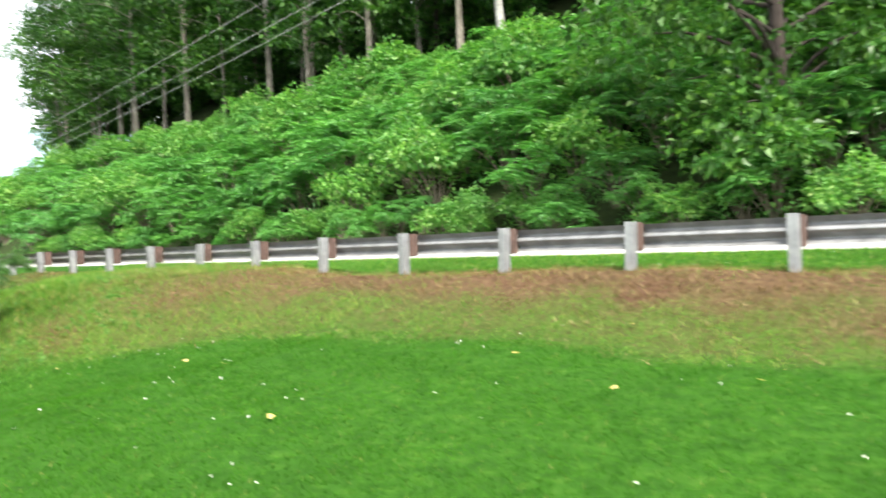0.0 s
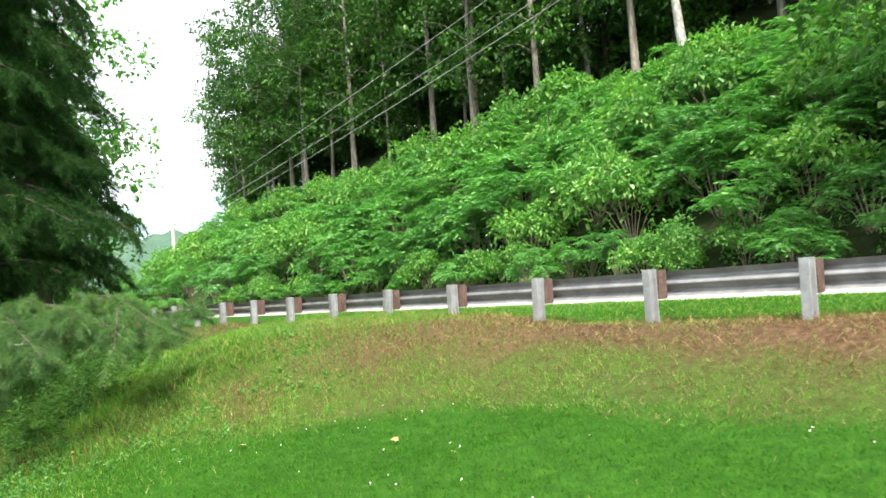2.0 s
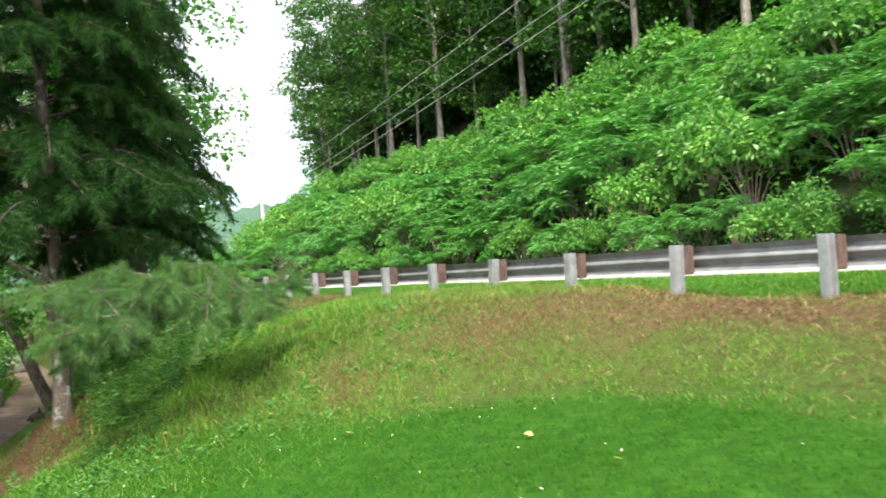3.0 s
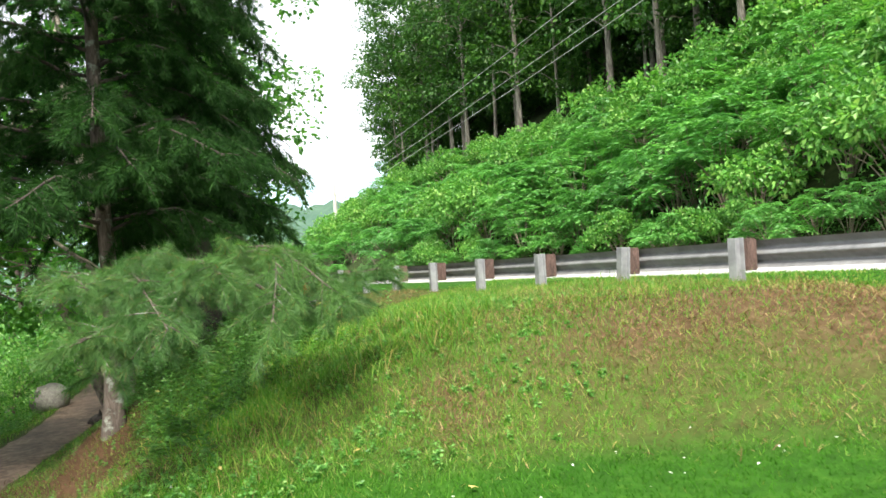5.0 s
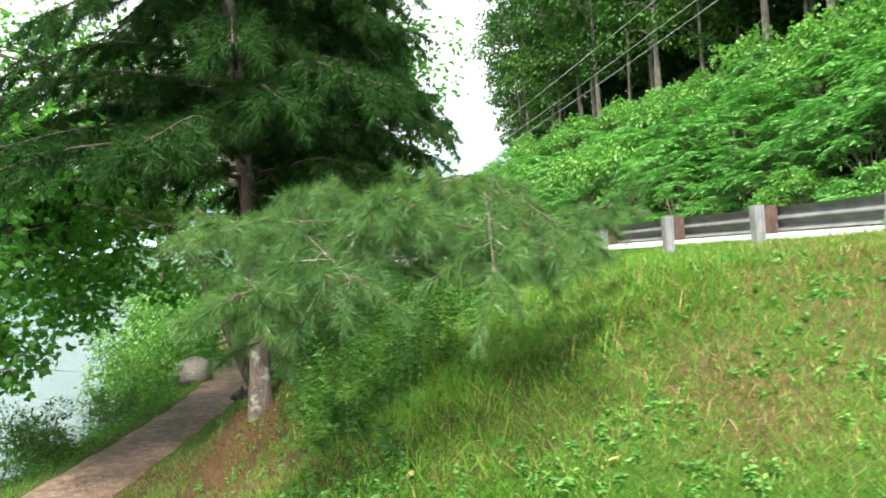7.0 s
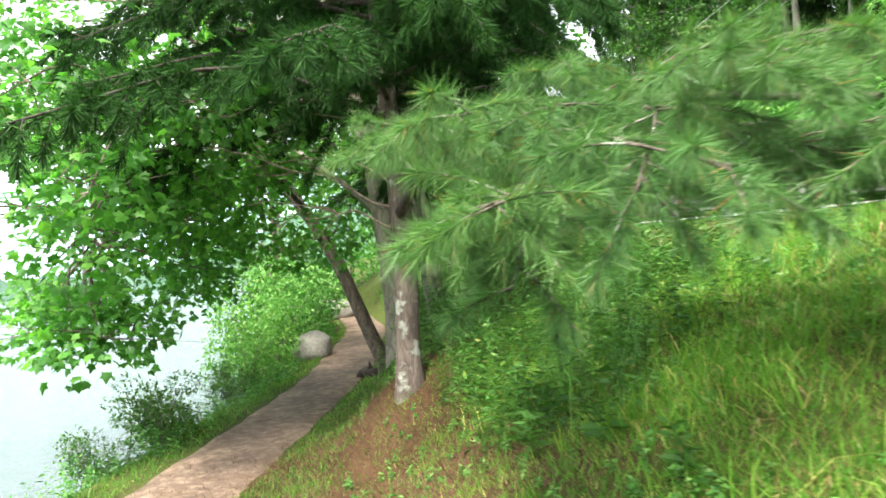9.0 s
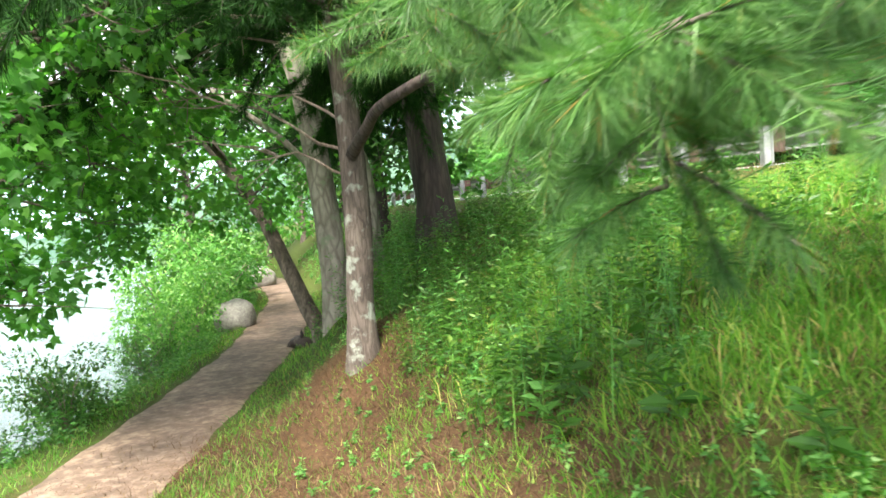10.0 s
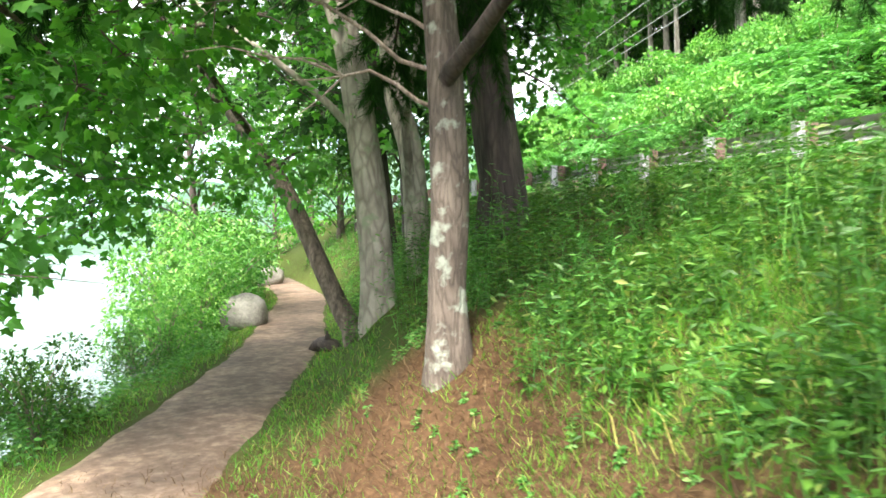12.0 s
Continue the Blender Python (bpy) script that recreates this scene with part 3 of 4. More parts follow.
def tree_meshes(seed, height, bare, spread, radius, clumps, per, leaf, bark, leafmat, lean=(0, 0), lobed=False):
    """Trunk with limbs, and a crown of leafy clumps round the limbs' ends."""
    g = np.random.default_rng(seed)
    line = curve([(0, 0, -0.4), (lean[0] * 0.15 + g.normal() * 0.1, lean[1] * 0.15 + g.normal() * 0.1, height * 0.3), (lean[0] * 0.5, lean[1] * 0.5, height * 0.6), (lean[0], lean[1], height)], 14)
    rad = radius * np.concatenate([[1.5, 1.15], np.linspace(1.0, 0.15, 12)])
    wood = [tube(line, rad, 9, 0.12, seed)]
    cents, dirs = [], []
    for i in range(clumps):
        u = bare + (1 - bare) * (i + 0.5) / clumps
        at = line[int(u * 13)]
        a = i * 2.4 + g.normal() * 0.5
        r = spread * (0.35 + 0.65 * np.sin(np.pi * min(1, 0.25 + 0.75 * (1 - (u - bare) / (1 - bare))))) * (0.6 + 0.5 * g.random())
        tip = at + np.array([np.cos(a) * r, np.sin(a) * r, r * (0.15 + 0.3 * g.random())])
        wood.append(tube(curve([at - [0, 0, 0.3], at * 0.5 + tip * 0.5 + [0, 0, 0.25], tip], 6), np.linspace(radius * 0.32, 0.015, 6), 5))
        p, al = clump(g, tip, spread * (0.26 + 0.16 * g.random()), per, 0.62)
        cents.append(p)
        dirs.append(al)
    c, d = np.concatenate(cents), np.concatenate(dirs)
    ln = leaf * (0.7 + 0.6 * g.random(len(c)))
    lv = lobed_leaves(c, d, ln, g) if lobed else leaves(c, d, ln, ln * 0.62, 0.2, g)
    return mesh_of("trunk", *joined(wood), bark, True), mesh_of("crown", *lv, leafmat)


def tree(name, x, y, z, meshes, label, group="", turn=0.0):
    ob = thing(name, x, y, z, label, "tree", group, turn=turn)
    part("trunk", meshes[0], ob)
    part("crown", meshes[1], ob)
    return ob


# woods above the cut slope
woods = [tree_meshes(31, 18, 0.2, 3.6, 0.12, 26, 210, 0.27, M_WOODS_BARK, M_TREE, (0.8, 0.3)),
         tree_meshes(32, 21, 0.38, 4.0, 0.14, 28, 210, 0.28, M_WOODS_BARK, M_TREE, (-0.5, 0.9)),
         tree_meshes(33, 15, 0.2, 3.5, 0.11, 26, 210, 0.26, M_WOODS_BARK, M_TREE, (0.3, -0.9)),
         tree_meshes(34, 21, 0.22, 3.9, 0.15, 28, 200, 0.28, M_WOODS_BARK, M_TREE, (0.2, 0.6))]
woods += [tree_meshes(38, 12, 0.05, 3.4, 0.12, 30, 200, 0.28, M_DARK_BARK, M_TREE, (0.3, 0.4)), tree_meshes(39, 14, 0.08, 3.6, 0.13, 32, 200, 0.28, M_DARK_BARK, M_TREE, (-0.4, 0.2))]
g = np.random.default_rng(41)
for row, n0 in enumerate((20.3, 23.0, 26.0, 29.5, 34.0, 39.5, 46.0, 54.0)):
    for s in np.arange(-24, 78, 3.6 + 0.25 * row):
        ss_, nn_ = s + g.normal() * 0.9, n0 + g.normal() * 1.0
        x, y = to_xy(ss_, nn_)
        if math.degrees(math.atan2(-(x + 3.65), y - 5.43)) > 27.6 or (nn_ < 23.5 and 13.5 < ss_ < 19.0) or (nn_ < 22.0 and ss_ < 13.5):
            continue
        k = int(g.integers(4)) if row < 2 else int(g.choice([0, 3, 4, 5, 4, 5]))
        ob = tree("tree", x, y, float(ground_z(x, y)), woods[k], "tall slender woodland tree with pale trunk and dark green crown", "woods above the road", g.random() * 360)
        sc = 0.85 + 0.35 * g.random()
        ob.scale = (sc, sc, sc)
x, y = 3.65, 36.4
tree("tree", x, y, float(ground_z(x, y)), tree_meshes(36, 19, 0.45, 3.2, 0.2, 14, 110, 0.24, M_WHITE_BARK, M_TREE, (-1.6, 0.4)), "tall tree with a white trunk at the wood's edge")

# broad dark tree beside the road
x, y = 8.6, 18.4
tree("tree", x, y, float(ground_z(x, y)), tree_meshes(37, 11, 0.06, 4.6, 0.24, 46, 250, 0.25, M_DARK_BARK, M_TREE, (0.4, 0.2)), "broad oak with dark shaded foliage beside the road")


# ---- needles ----
def spray(g, line, twigs, reach, whorls, per, needle, start=0.3, droop=0.35, wide=0.0105):
    """A pine branch end: side twigs brushed with long needles. Returns wood pieces and needle arrays."""
    line = np.asarray(line, float)
    wood, base, dirs = [], [], []
    for i in range(twigs):
        u = start + (1 - start) * (i + g.random()) / twigs
        k = min(int(u * (len(line) - 1)), len(line) - 2)
        at = line[k] + (line[k + 1] - line[k]) * (u * (len(line) - 1) - k)
        fwd = unit(line[k + 1] - line[k])
        side = unit(np.cross(fwd, [0, 0, 1.0])) * (1 if i % 2 else -1)
        d = unit(fwd * (0.55 + 0.5 * g.random()) + side * (0.35 + 0.65 * g.random()) + g.normal(size=3) * 0.25 + np.array([0, 0, -droop * g.random()]))
        ln = reach * (0.6 + 0.7 * g.random()) * (1.15 - 0.45 * u)
        t = np.linspace(0, 1, 6)[:, None]
        tw = at + d * t * ln - np.array([0, 0, 1.0]) * droop * ln * t * t
        wood.append(tube(tw, np.linspace(0.007, 0.003, 6), 3))
        q = g.random(whorls) ** 0.7 * 5
        j = np.minimum(q.astype(int), 4)
        pts = tw[j] + (tw[j + 1] - tw[j]) * (q - j)[:, None]
        dd = unit(tw[j + 1] - tw[j])
        pts, dd = np.repeat(pts, per, 0), np.repeat(dd, per, 0)
        base.append(pts)
        dirs.append(unit(dd * 0.75 + g.normal(size=pts.shape) * 0.55 + [0, 0, -0.1]))
    b, d = np.concatenate(base), np.concatenate(dirs)
    ln = needle * (0.7 + 0.5 * g.random((len(b), 1)))
    side = unit(np.cross(d, g.normal(size=d.shape)))
    w = wide * needle * (1 + 0.6 * g.random((len(b), 1)))
    v = np.stack([b - side * w, b + side * w, b + d * ln - [0, 0, 0.12 * needle]], 1).reshape(-1, 3)
    return wood, (v, np.arange(len(b) * 3).reshape(-1, 3))


# ---- the pine beside the path ----
def lakeside_pine():
    g = np.random.default_rng(61)
    x0, y0 = -12.25, 12.98
    z0 = float(ground_z(x0, y0))
    ob = thing("pine_tree", x0, y0, z0, "pine with lichened brown bark and a long drooping needle branch", "tree")
    here = np.array([x0, y0, z0])
    line = curve([(0, 0, -0.3), (0.0, 0, 0.5), (0.05, 0, 1.2), (0.03, 0, 2.2), (-0.07, 0, 3.6), (-0.2, 0.05, 7), (-0.2, 0.1, 13.5)], 30)
    rad = np.interp(line[:, 2], [-0.3, 0.05, 0.4, 1.8, 2.4, 6, 13.5], [0.22, 0.175, 0.135, 0.13, 0.115, 0.095, 0.02])
    part("trunk", mesh_of("trunk", *tube(line, rad, 16, 0.07, 5), M_PINE_BARK, True), ob)
    # the thick low limb and the boughs that fan out from it
    limb = curve(np.array([(-12.2, 12.95, 1.68), (-11.65, 12.55, 1.85), (-11.05, 12.1, 1.96), (-9.6, 11.35, 2.02), (-8.2, 10.6, 1.9), (-7.0, 9.9, 1.6)]) - here, 20)
    part("limb", mesh_of("limb", *tube(limb, np.linspace(0.065, 0.014, 20), 8, 0.1, 3), M_DARK_BARK, True), ob, "thick dark low limb")
    bough = [
        [(-9.9, 11.5, 2.35), (-9.2, 10.2, 2.4), (-8.5, 9.05, 1.65)],
        [(-9.7, 11.4, 2.35), (-8.9, 10.2, 2.3), (-8.35, 9.2, 1.55)],
        [(-9.5, 11.3, 2.35), (-8.4, 10.1, 2.2), (-7.9, 9.2, 1.25)],
        [(-9.2, 11.0, 2.3), (-8.7, 9.9, 2.1), (-8.25, 8.88, 1.38)],
        [(-9.0, 10.9, 2.3), (-8.3, 9.7, 2.0), (-7.9, 8.85, 1.34)],
        [(-9.6, 11.3, 2.35), (-8.3, 9.9, 2.25), (-7.3, 9.0, 1.6)],
        [(-9.3, 11.2, 2.35), (-8.0, 10.1, 2.2), (-7.35, 9.4, 1.35)],
        [(-8.6, 10.8, 2.3), (-7.4, 10.3, 2.15), (-6.5, 10.0, 1.7)],
        [(-8.3, 10.6, 2.3), (-7.2, 10.1, 2.05), (-6.75, 9.6, 1.45)],
        [(-9.2, 11.2, 2.3), (-7.8, 11.1, 2.2), (-6.5, 11.0, 1.65)],
        [(-9.0, 11.2, 2.1), (-7.8, 11.7, 2.0), (-7.0, 11.9, 1.6)],
        [(-8.6, 10.9, 2.2), (-7.6, 11.0, 2.05), (-6.9, 10.9, 1.5)],
        [(-9.6, 11.4, 2.4), (-9.0, 10.6, 2.55), (-8.5, 9.6, 2.1)],
        [(-9.8, 11.5, 2.35), (-8.9, 11.5, 2.5), (-8.0, 11.4, 2.15)],
        [(-8.6, 10.7, 2.3), (-7.7, 10.0, 2.3), (-7.2, 9.5, 1.9)],
        [(-8.0, 10.5, 2.2), (-7.3, 10.7, 1.9), (-6.8, 10.6, 1.4)],
    ]
    for k, c in enumerate(bough):
        c = np.array(c)
        c[:, 2] -= np.array([0.33, 0.38, 0.12]) * np.clip((-6.6 - c[:, 0]) / 1.0, 0, 1) + np.array([0.2, 0.2, -0.02]) * np.clip((-7.9 - c[:, 0]) / 1.2, 0, 1)
        c[:, 2] = np.minimum(c[:, 2], 1.93)
        if c[2, 0] < -8.1:
            c[2] += [0.2, 0.28, 0.22]
        c = c - here + g.normal(size=(3, 3)) * [[0.05], [0.1], [0.12]]
        ln = curve(c, 9)
        w, nd = spray(g, ln, 28, 0.42, 32, 13, 0.12, 0.08, 0.2)
        bo = part("bough", mesh_of("bough", *joined([tube(ln, np.linspace(0.009, 0.004, 9), 5)] + w), M_PINE_BARK, True), ob)
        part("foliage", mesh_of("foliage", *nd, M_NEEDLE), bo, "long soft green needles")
        if k in (1, 4, 7, 11):
            part("dead_tuft", mesh_of("dead_tuft", *spray(g, ln[5:7] - [0, 0, 0.12], 2, 0.12, 8, 10, 0.07, 0.2, 0.3)[1], M_RUST), bo, "dead rusty orange needle tuft")
    # dead snags below the crown, on the lake side
    snags = [[(0, 0, 1.75), (-0.5, -0.5, 2.05), (-1.3, -1.1, 2.2)], [(0, 0, 2.0), (-0.6, -0.9, 2.5), (-1.0, -1.7, 2.75)],
             [(0, 0, 2.3), (-0.8, -0.2, 2.65), (-1.9, -0.7, 2.7)],              [(0, 0, 2.9), (-0.9, -0.4, 3.2), (-1.6, -0.5, 3.1)],
             [(0, 0, 3.1), (-0.2, -0.9, 3.2), (-0.9, -1.9, 3.0)]]
    for sn in snags:
        c = curve(np.array(sn) + [0, 0, 0], 9) + g.normal(size=(9, 3)) * 0.025
        pcs = [tube(c, np.linspace(0.017, 0.004, 9), 6, 0.1)]
        for q in range(5):
            k = int(g.integers(3, 8))
            e = c[k] + unit(c[8] - c[2] + g.normal(size=3) * 0.7) * (0.25 + 0.3 * g.random())
            pcs.append(tube(curve([c[k], (c[k] + e) / 2 + g.normal(size=3) * 0.04, e], 5), np.linspace(0.008, 0.003, 5), 4))
        part("dead_branch", mesh_of("dead_branch", *joined(pcs), M_TWIG, True), ob, "bare grey dead branch")
    # living crown above; its shade is put into the darker needle colour
    wood, needles = [], []
    for i in range(78):
        z = 2.9 + 10 * (i / 78) ** 1.25
        a = i * 2.399 + g.normal() * 0.3
        d = np.array([np.cos(a), np.sin(a), 0])
        r = (3.9 - 0.26 * (z - 3)) * (0.75 + 0.35 * g.random()) * (1 - 0.3 * max(0.0, d[0] * 0.85 + d[1] * 0.53))
        at = np.array([np.interp(z, line[:, 2], line[:, 0]), 0.03, z])
        ln = curve([at, at + d * r * 0.5 + [0, 0, 0.25], at + d * r + [0, 0, -0.15 - 0.4 * g.random()]], 9)
        wood.append(tube(ln, np.linspace(0.035, 0.007, 9), 5))
        w, nd = spray(g, ln, 38, 0.62, 22, 10, 0.17, 0.1, 0.35, 0.022)
        wood += w
        needles.append(nd)
    tagged(part("crown_wood", mesh_of("crown_wood", *joined(wood), M_DARK_BARK, True), ob), kind="stuff")
    part("crown", mesh_of("crown", *joined(needles), M_DARK_SHADE_NEEDLE), ob)


lakeside_pine()


# ---- the other lakeside trees ----
def leafy_tree(name, label, trunk, radii, bark, clumps, leaf, mat, seed, lobed=True, limbs=(), per=70, size=0.55, sides=12):
    """A tree along a given trunk line (world places), with limbs to leafy clumps (place, radius factor)."""
    g = np.random.default_rng(seed)
    here = np.array([trunk[0][0], trunk[0][1], float(ground_z(trunk[0][0], trunk[0][1]))])
    ob = thing(name, *here, label, "tree")
    line = curve(np.array(trunk, float) - here, 24)
    line[0, 2] = -0.4
    rad = np.interp(np.linspace(0, 1, 24), np.linspace(0, 1, len(radii)), radii)
    part("trunk", mesh_of("trunk", *tube(line, rad, sides, 0.08, seed), bark, True), ob)
    for lm in limbs:
        c = curve(np.array(lm[0], float) - here, 12)
        part("limb", mesh_of("limb", *tube(c, np.linspace(lm[1], lm[1] * 0.25, 12), 7, 0.1, seed), bark, True), ob)
    wood, cents, dirs = [], [], []
    skeleton = np.concatenate([line[10:]] + [curve(np.array(lm[0], float) - here, 12)[4:] for lm in limbs])
    for c in clumps:
        c = np.array(c[:3], float) - here
        k = np.argmin(np.linalg.norm(skeleton - c, axis=1) + 0.6 * np.maximum(0, c[2] - skeleton[:, 2]))
        a = skeleton[k]
        wood.append(tube(curve([a, (a + c) / 2 + [0, 0, 0.2] + g.normal(size=3) * 0.1, c], 7), np.linspace(0.03, 0.006, 7), 5))
        for q in range(5):
            e = c + g.normal(size=3) * size * [0.6, 0.6, 0.35]
            wood.append(tube(curve([c, (c + e) / 2 + g.normal(size=3) * 0.05, e], 4), np.linspace(0.008, 0.003, 4), 3))
        p, al = clump(g, c, size * (0.8 + 0.5 * g.random()), per, 0.6)
        cents.append(p)
        dirs.append(al * [1, 1, 0.6] + [0, 0, -0.35])
    if cents:
        p, d = np.concatenate(cents), np.concatenate(dirs)
        ln = leaf * (0.65 + 0.6 * g.random(len(p)))
        lv = lobed_leaves(p, d, ln, g) if lobed else leaves(p, d, ln, ln * 0.62, 0.2, g)
        tagged(part("crown_wood", mesh_of("crown_wood", *joined(wood), bark, True), ob), kind="stuff")
        part("crown", mesh_of("crown", *lv, mat), ob)
    return ob


def cloud(seed, count, lo, hi):
    g = np.random.default_rng(seed)
    return np.array(lo) + g.random((count, 3)) * (np.array(hi) - np.array(lo))


# leaning tree whose leafy boughs hang over path and water
hang = np.concatenate([cloud(71, 30, (-17.5, 11.0, 1.6), (-14.6, 13.4, 4.4)), cloud(72, 26, (-19.5, 12.5, 1.2), (-15.8, 16.0, 4.5)),
                       cloud(73, 9, (-16.8, 10.6, 0.5), (-15.0, 11.6, 1.7)), cloud(74, 26, (-21, 13, 3.8), (-14.0, 18.5, 7.5)), cloud(75, 10, (-15.0, 9.6, 1.9), (-13.3, 11.6, 3.2)),
                       cloud(76, 12, (-19.5, 11.5, 0.6), (-17.2, 14.0, 2.0)), cloud(70, 34, (-22.5, 13.5, 2.4), (-16.5, 20.0, 7.5)), cloud(68, 24, (-20.5, 9.3, 1.8), (-17.0, 12.5, 6.0))])
leafy_tree("leaning_tree", "leaning dark-barked maple with boughs hanging over the lake", [(-15.98, 16.3, -0.7), (-16.35, 16.3, -0.2), (-17.3, 16.3, 1.42), (-18.45, 16.3, 2.7), (-19.6, 15.9, 4.4), (-20.2, 15.2, 6.5)],
           [0.17, 0.13, 0.12, 0.11, 0.08, 0.04], M_LEAN_BARK, hang, 0.125, M_MAPLE, 81, limbs=[([(-18.0, 16.3, 2.3), (-17.2, 14.6, 3.2), (-16.0, 12.8, 3.2), (-15.0, 11.4, 2.4)], 0.05), ([(-18.5, 16.2, 2.8), (-18.6, 14.4, 3.0), (-17.6, 12.6, 2.2), (-16.6, 11.4, 1.5)], 0.045),
                                                                       ([(-18.8, 16.1, 3.2), (-17.0, 15.0, 4.8), (-15.4, 13.6, 4.6), (-14.3, 11.4, 3.0)], 0.05)], per=135, size=0.75)
leafy_tree("beech_tree", "beech with smooth pale grey trunk beside the path", [(-15.3, 15.95, -0.6), (-15.3, 15.95, 0.2), (-15.36, 15.9, 1.5), (-15.66, 15.9, 3.3), (-16.2, 15.8, 5.0), (-16.6, 15.6, 9.0)],
           [0.27, 0.215, 0.20, 0.18, 0.15, 0.05], M_PALE_BARK, cloud(77, 22, (-18.5, 13.5, 4.8), (-13.5, 18.5, 9.5)), 0.12, M_MAPLE, 82,
           limbs=[([(-15.4, 15.9, 1.85), (-16.0, 15.5, 2.6), (-17.2, 14.8, 3.7), (-18.0, 14.2, 4.6)], 0.06), ([(-15.7, 15.9, 3.4), (-16.1, 15.7, 4.2), (-16.9, 15.2, 5.6)], 0.07)], per=60, size=0.75)
leafy_tree("beech_tree", "slimmer pale-barked beech behind the first", [(-15.55, 17.3, -0.4), (-15.55, 17.2, 0.4), (-15.56, 17.1, 1.8), (-15.8, 17.0, 3.5), (-15.7, 17.2, 9.0)],
           [0.24, 0.19, 0.17, 0.15, 0.04], M_PALE_BARK, cloud(78, 20, (-17.5, 16, 4.2), (-13.5, 20, 9.5)), 0.12, M_MAPLE, 83,
           limbs=[([(-15.45, 16.9, 1.5), (-15.25, 16.6, 2.2), (-14.75, 16.2, 3.0), (-14.4, 15.8, 4.0)], 0.075)], per=60, size=0.75)
leafy_tree("maple_tree", "green maple with low spreading leaves beside the road bank", [(-15.9, 19.9, 0.9), (-15.9, 19.9, 3.0), (-16.0, 20.2, 6.0), (-16.4, 20.6, 12.5)], [0.2, 0.15, 0.11, 0.03], M_LEAN_BARK,
           np.concatenate([cloud(79, 24, (-16.0, 17.9, 1.9), (-13.5, 19.4, 4.6)), cloud(80, 52, (-19.5, 18.5, 5.0), (-14.6, 22.5, 12.5))]), 0.14, M_MAPLE, 84, per=95, size=0.85)


def dark_pine(x, y, name, label, height, seed, base_r, first):
    g = np.random.default_rng(seed)
    z0 = float(ground_z(x, y))
    ob = thing(name, x, y, z0, label, "tree")
    line = curve([(0, 0, -0.4), (-0.02, 0, 0.6), (-0.2, 0, 2.4), (-0.35, 0, 5), (-0.5, 0, height)], 20)
    part("trunk", mesh_of("trunk", *tube(line, np.interp(line[:, 2], [-0.4, 0.0, 0.5, 3, height], [0.5 / 0.3 * base_r, 1.4 * base_r, 1.08 * base_r, base_r, 0.03]), 18, 0.1, seed), M_DARK_BARK, True), ob)
    wood, needles = [], []
    for i in range(62):
        z = first + (height - first - 0.5) * (i / 62) ** 1.2
        a = i * 2.399 + g.normal() * 0.3
        r = (4.2 * (1 - 0.7 * (z - first) / (height - first))) * (0.75 + 0.35 * g.random())
        d = np.array([np.cos(a), np.sin(a), 0])
        r *= 1 - 0.45 * max(0.0, d[0] * 0.85 + d[1] * 0.53)
        at = np.array([np.interp(z, line[:, 2], line[:, 0]), 0, z])
        ln = curve([at, at + d * r * 0.5 + [0, 0, 0.2], at + d * r + [0, 0, -0.5 * g.random() - 0.2]], 8)
        wood.append(tube(ln, np.linspace(0.04, 0.008, 8), 5))
        w, nd = spray(g, ln, 30, 0.7, 17, 7, 0.2, 0.12, 0.4, 0.024)
        wood += w
        needles.append(nd)
    tagged(part("crown_wood", mesh_of("crown_wood", *joined(wood), M_DARK_BARK, True), ob), kind="stuff")
    part("crown", mesh_of("crown", *joined(needles), M_DARK_SHADE_NEEDLE), ob)


dark_pine(-14.0, 16.95, "pine_tree", "old pine with thick dark furrowed trunk", 15, 91, 0.27, 3.7)
dark_pine(-19.5, 21.5, "pine_tree", "pine with dark trunk behind the beeches", 14, 92, 0.18, 3.2)


# ---- boulders and the stump by the path ----
def rock_mesh(seed, sx, sy, sz, mat):
    bm = bmesh.new()
    bmesh.ops.create_icosphere(bm, subdivisions=4, radius=1.0)
    for v in bm.verts:
        p = v.co
        k = 1 + 0.13 * noise.noise(p * 1.3 + Vector((seed, 0, 0))) + 0.05 * noise.noise(p * 4 + Vector((0, seed, 0)))
        flat = 0.86 if p.z > 0.55 else 1.0
        v.co = Vector((p.x * k * sx, p.y * k * sy, p.z * k * flat * sz))
    me = bpy.data.meshes.new("boulder")
    bm.to_mesh(me)
    bm.free()
    me.materials.append(mat)
    for poly in me.polygons:
        poly.use_smooth = True
    return me


def boulder(x, y, up, seed, sx, sy, sz, label, turn=0):
    ob = new("boulder", rock_mesh(seed, sx, sy, sz, M_STONE))
    ob.matrix_basis = pose(x, y, float(ground_z(x, y)) + up, 0, 0, turn)
    return tagged(ob, label, "rock")


boulder(-21.15, 18.75, 0.27, 3.0, 0.52, 0.46, 0.47, "rounded pale grey boulder at the path's edge", 20)
boulder(-30.5, 27.6, 0.3, 8.0, 0.8, 0.7, 0.6, "dark boulder farther along the lakeside path", 50)


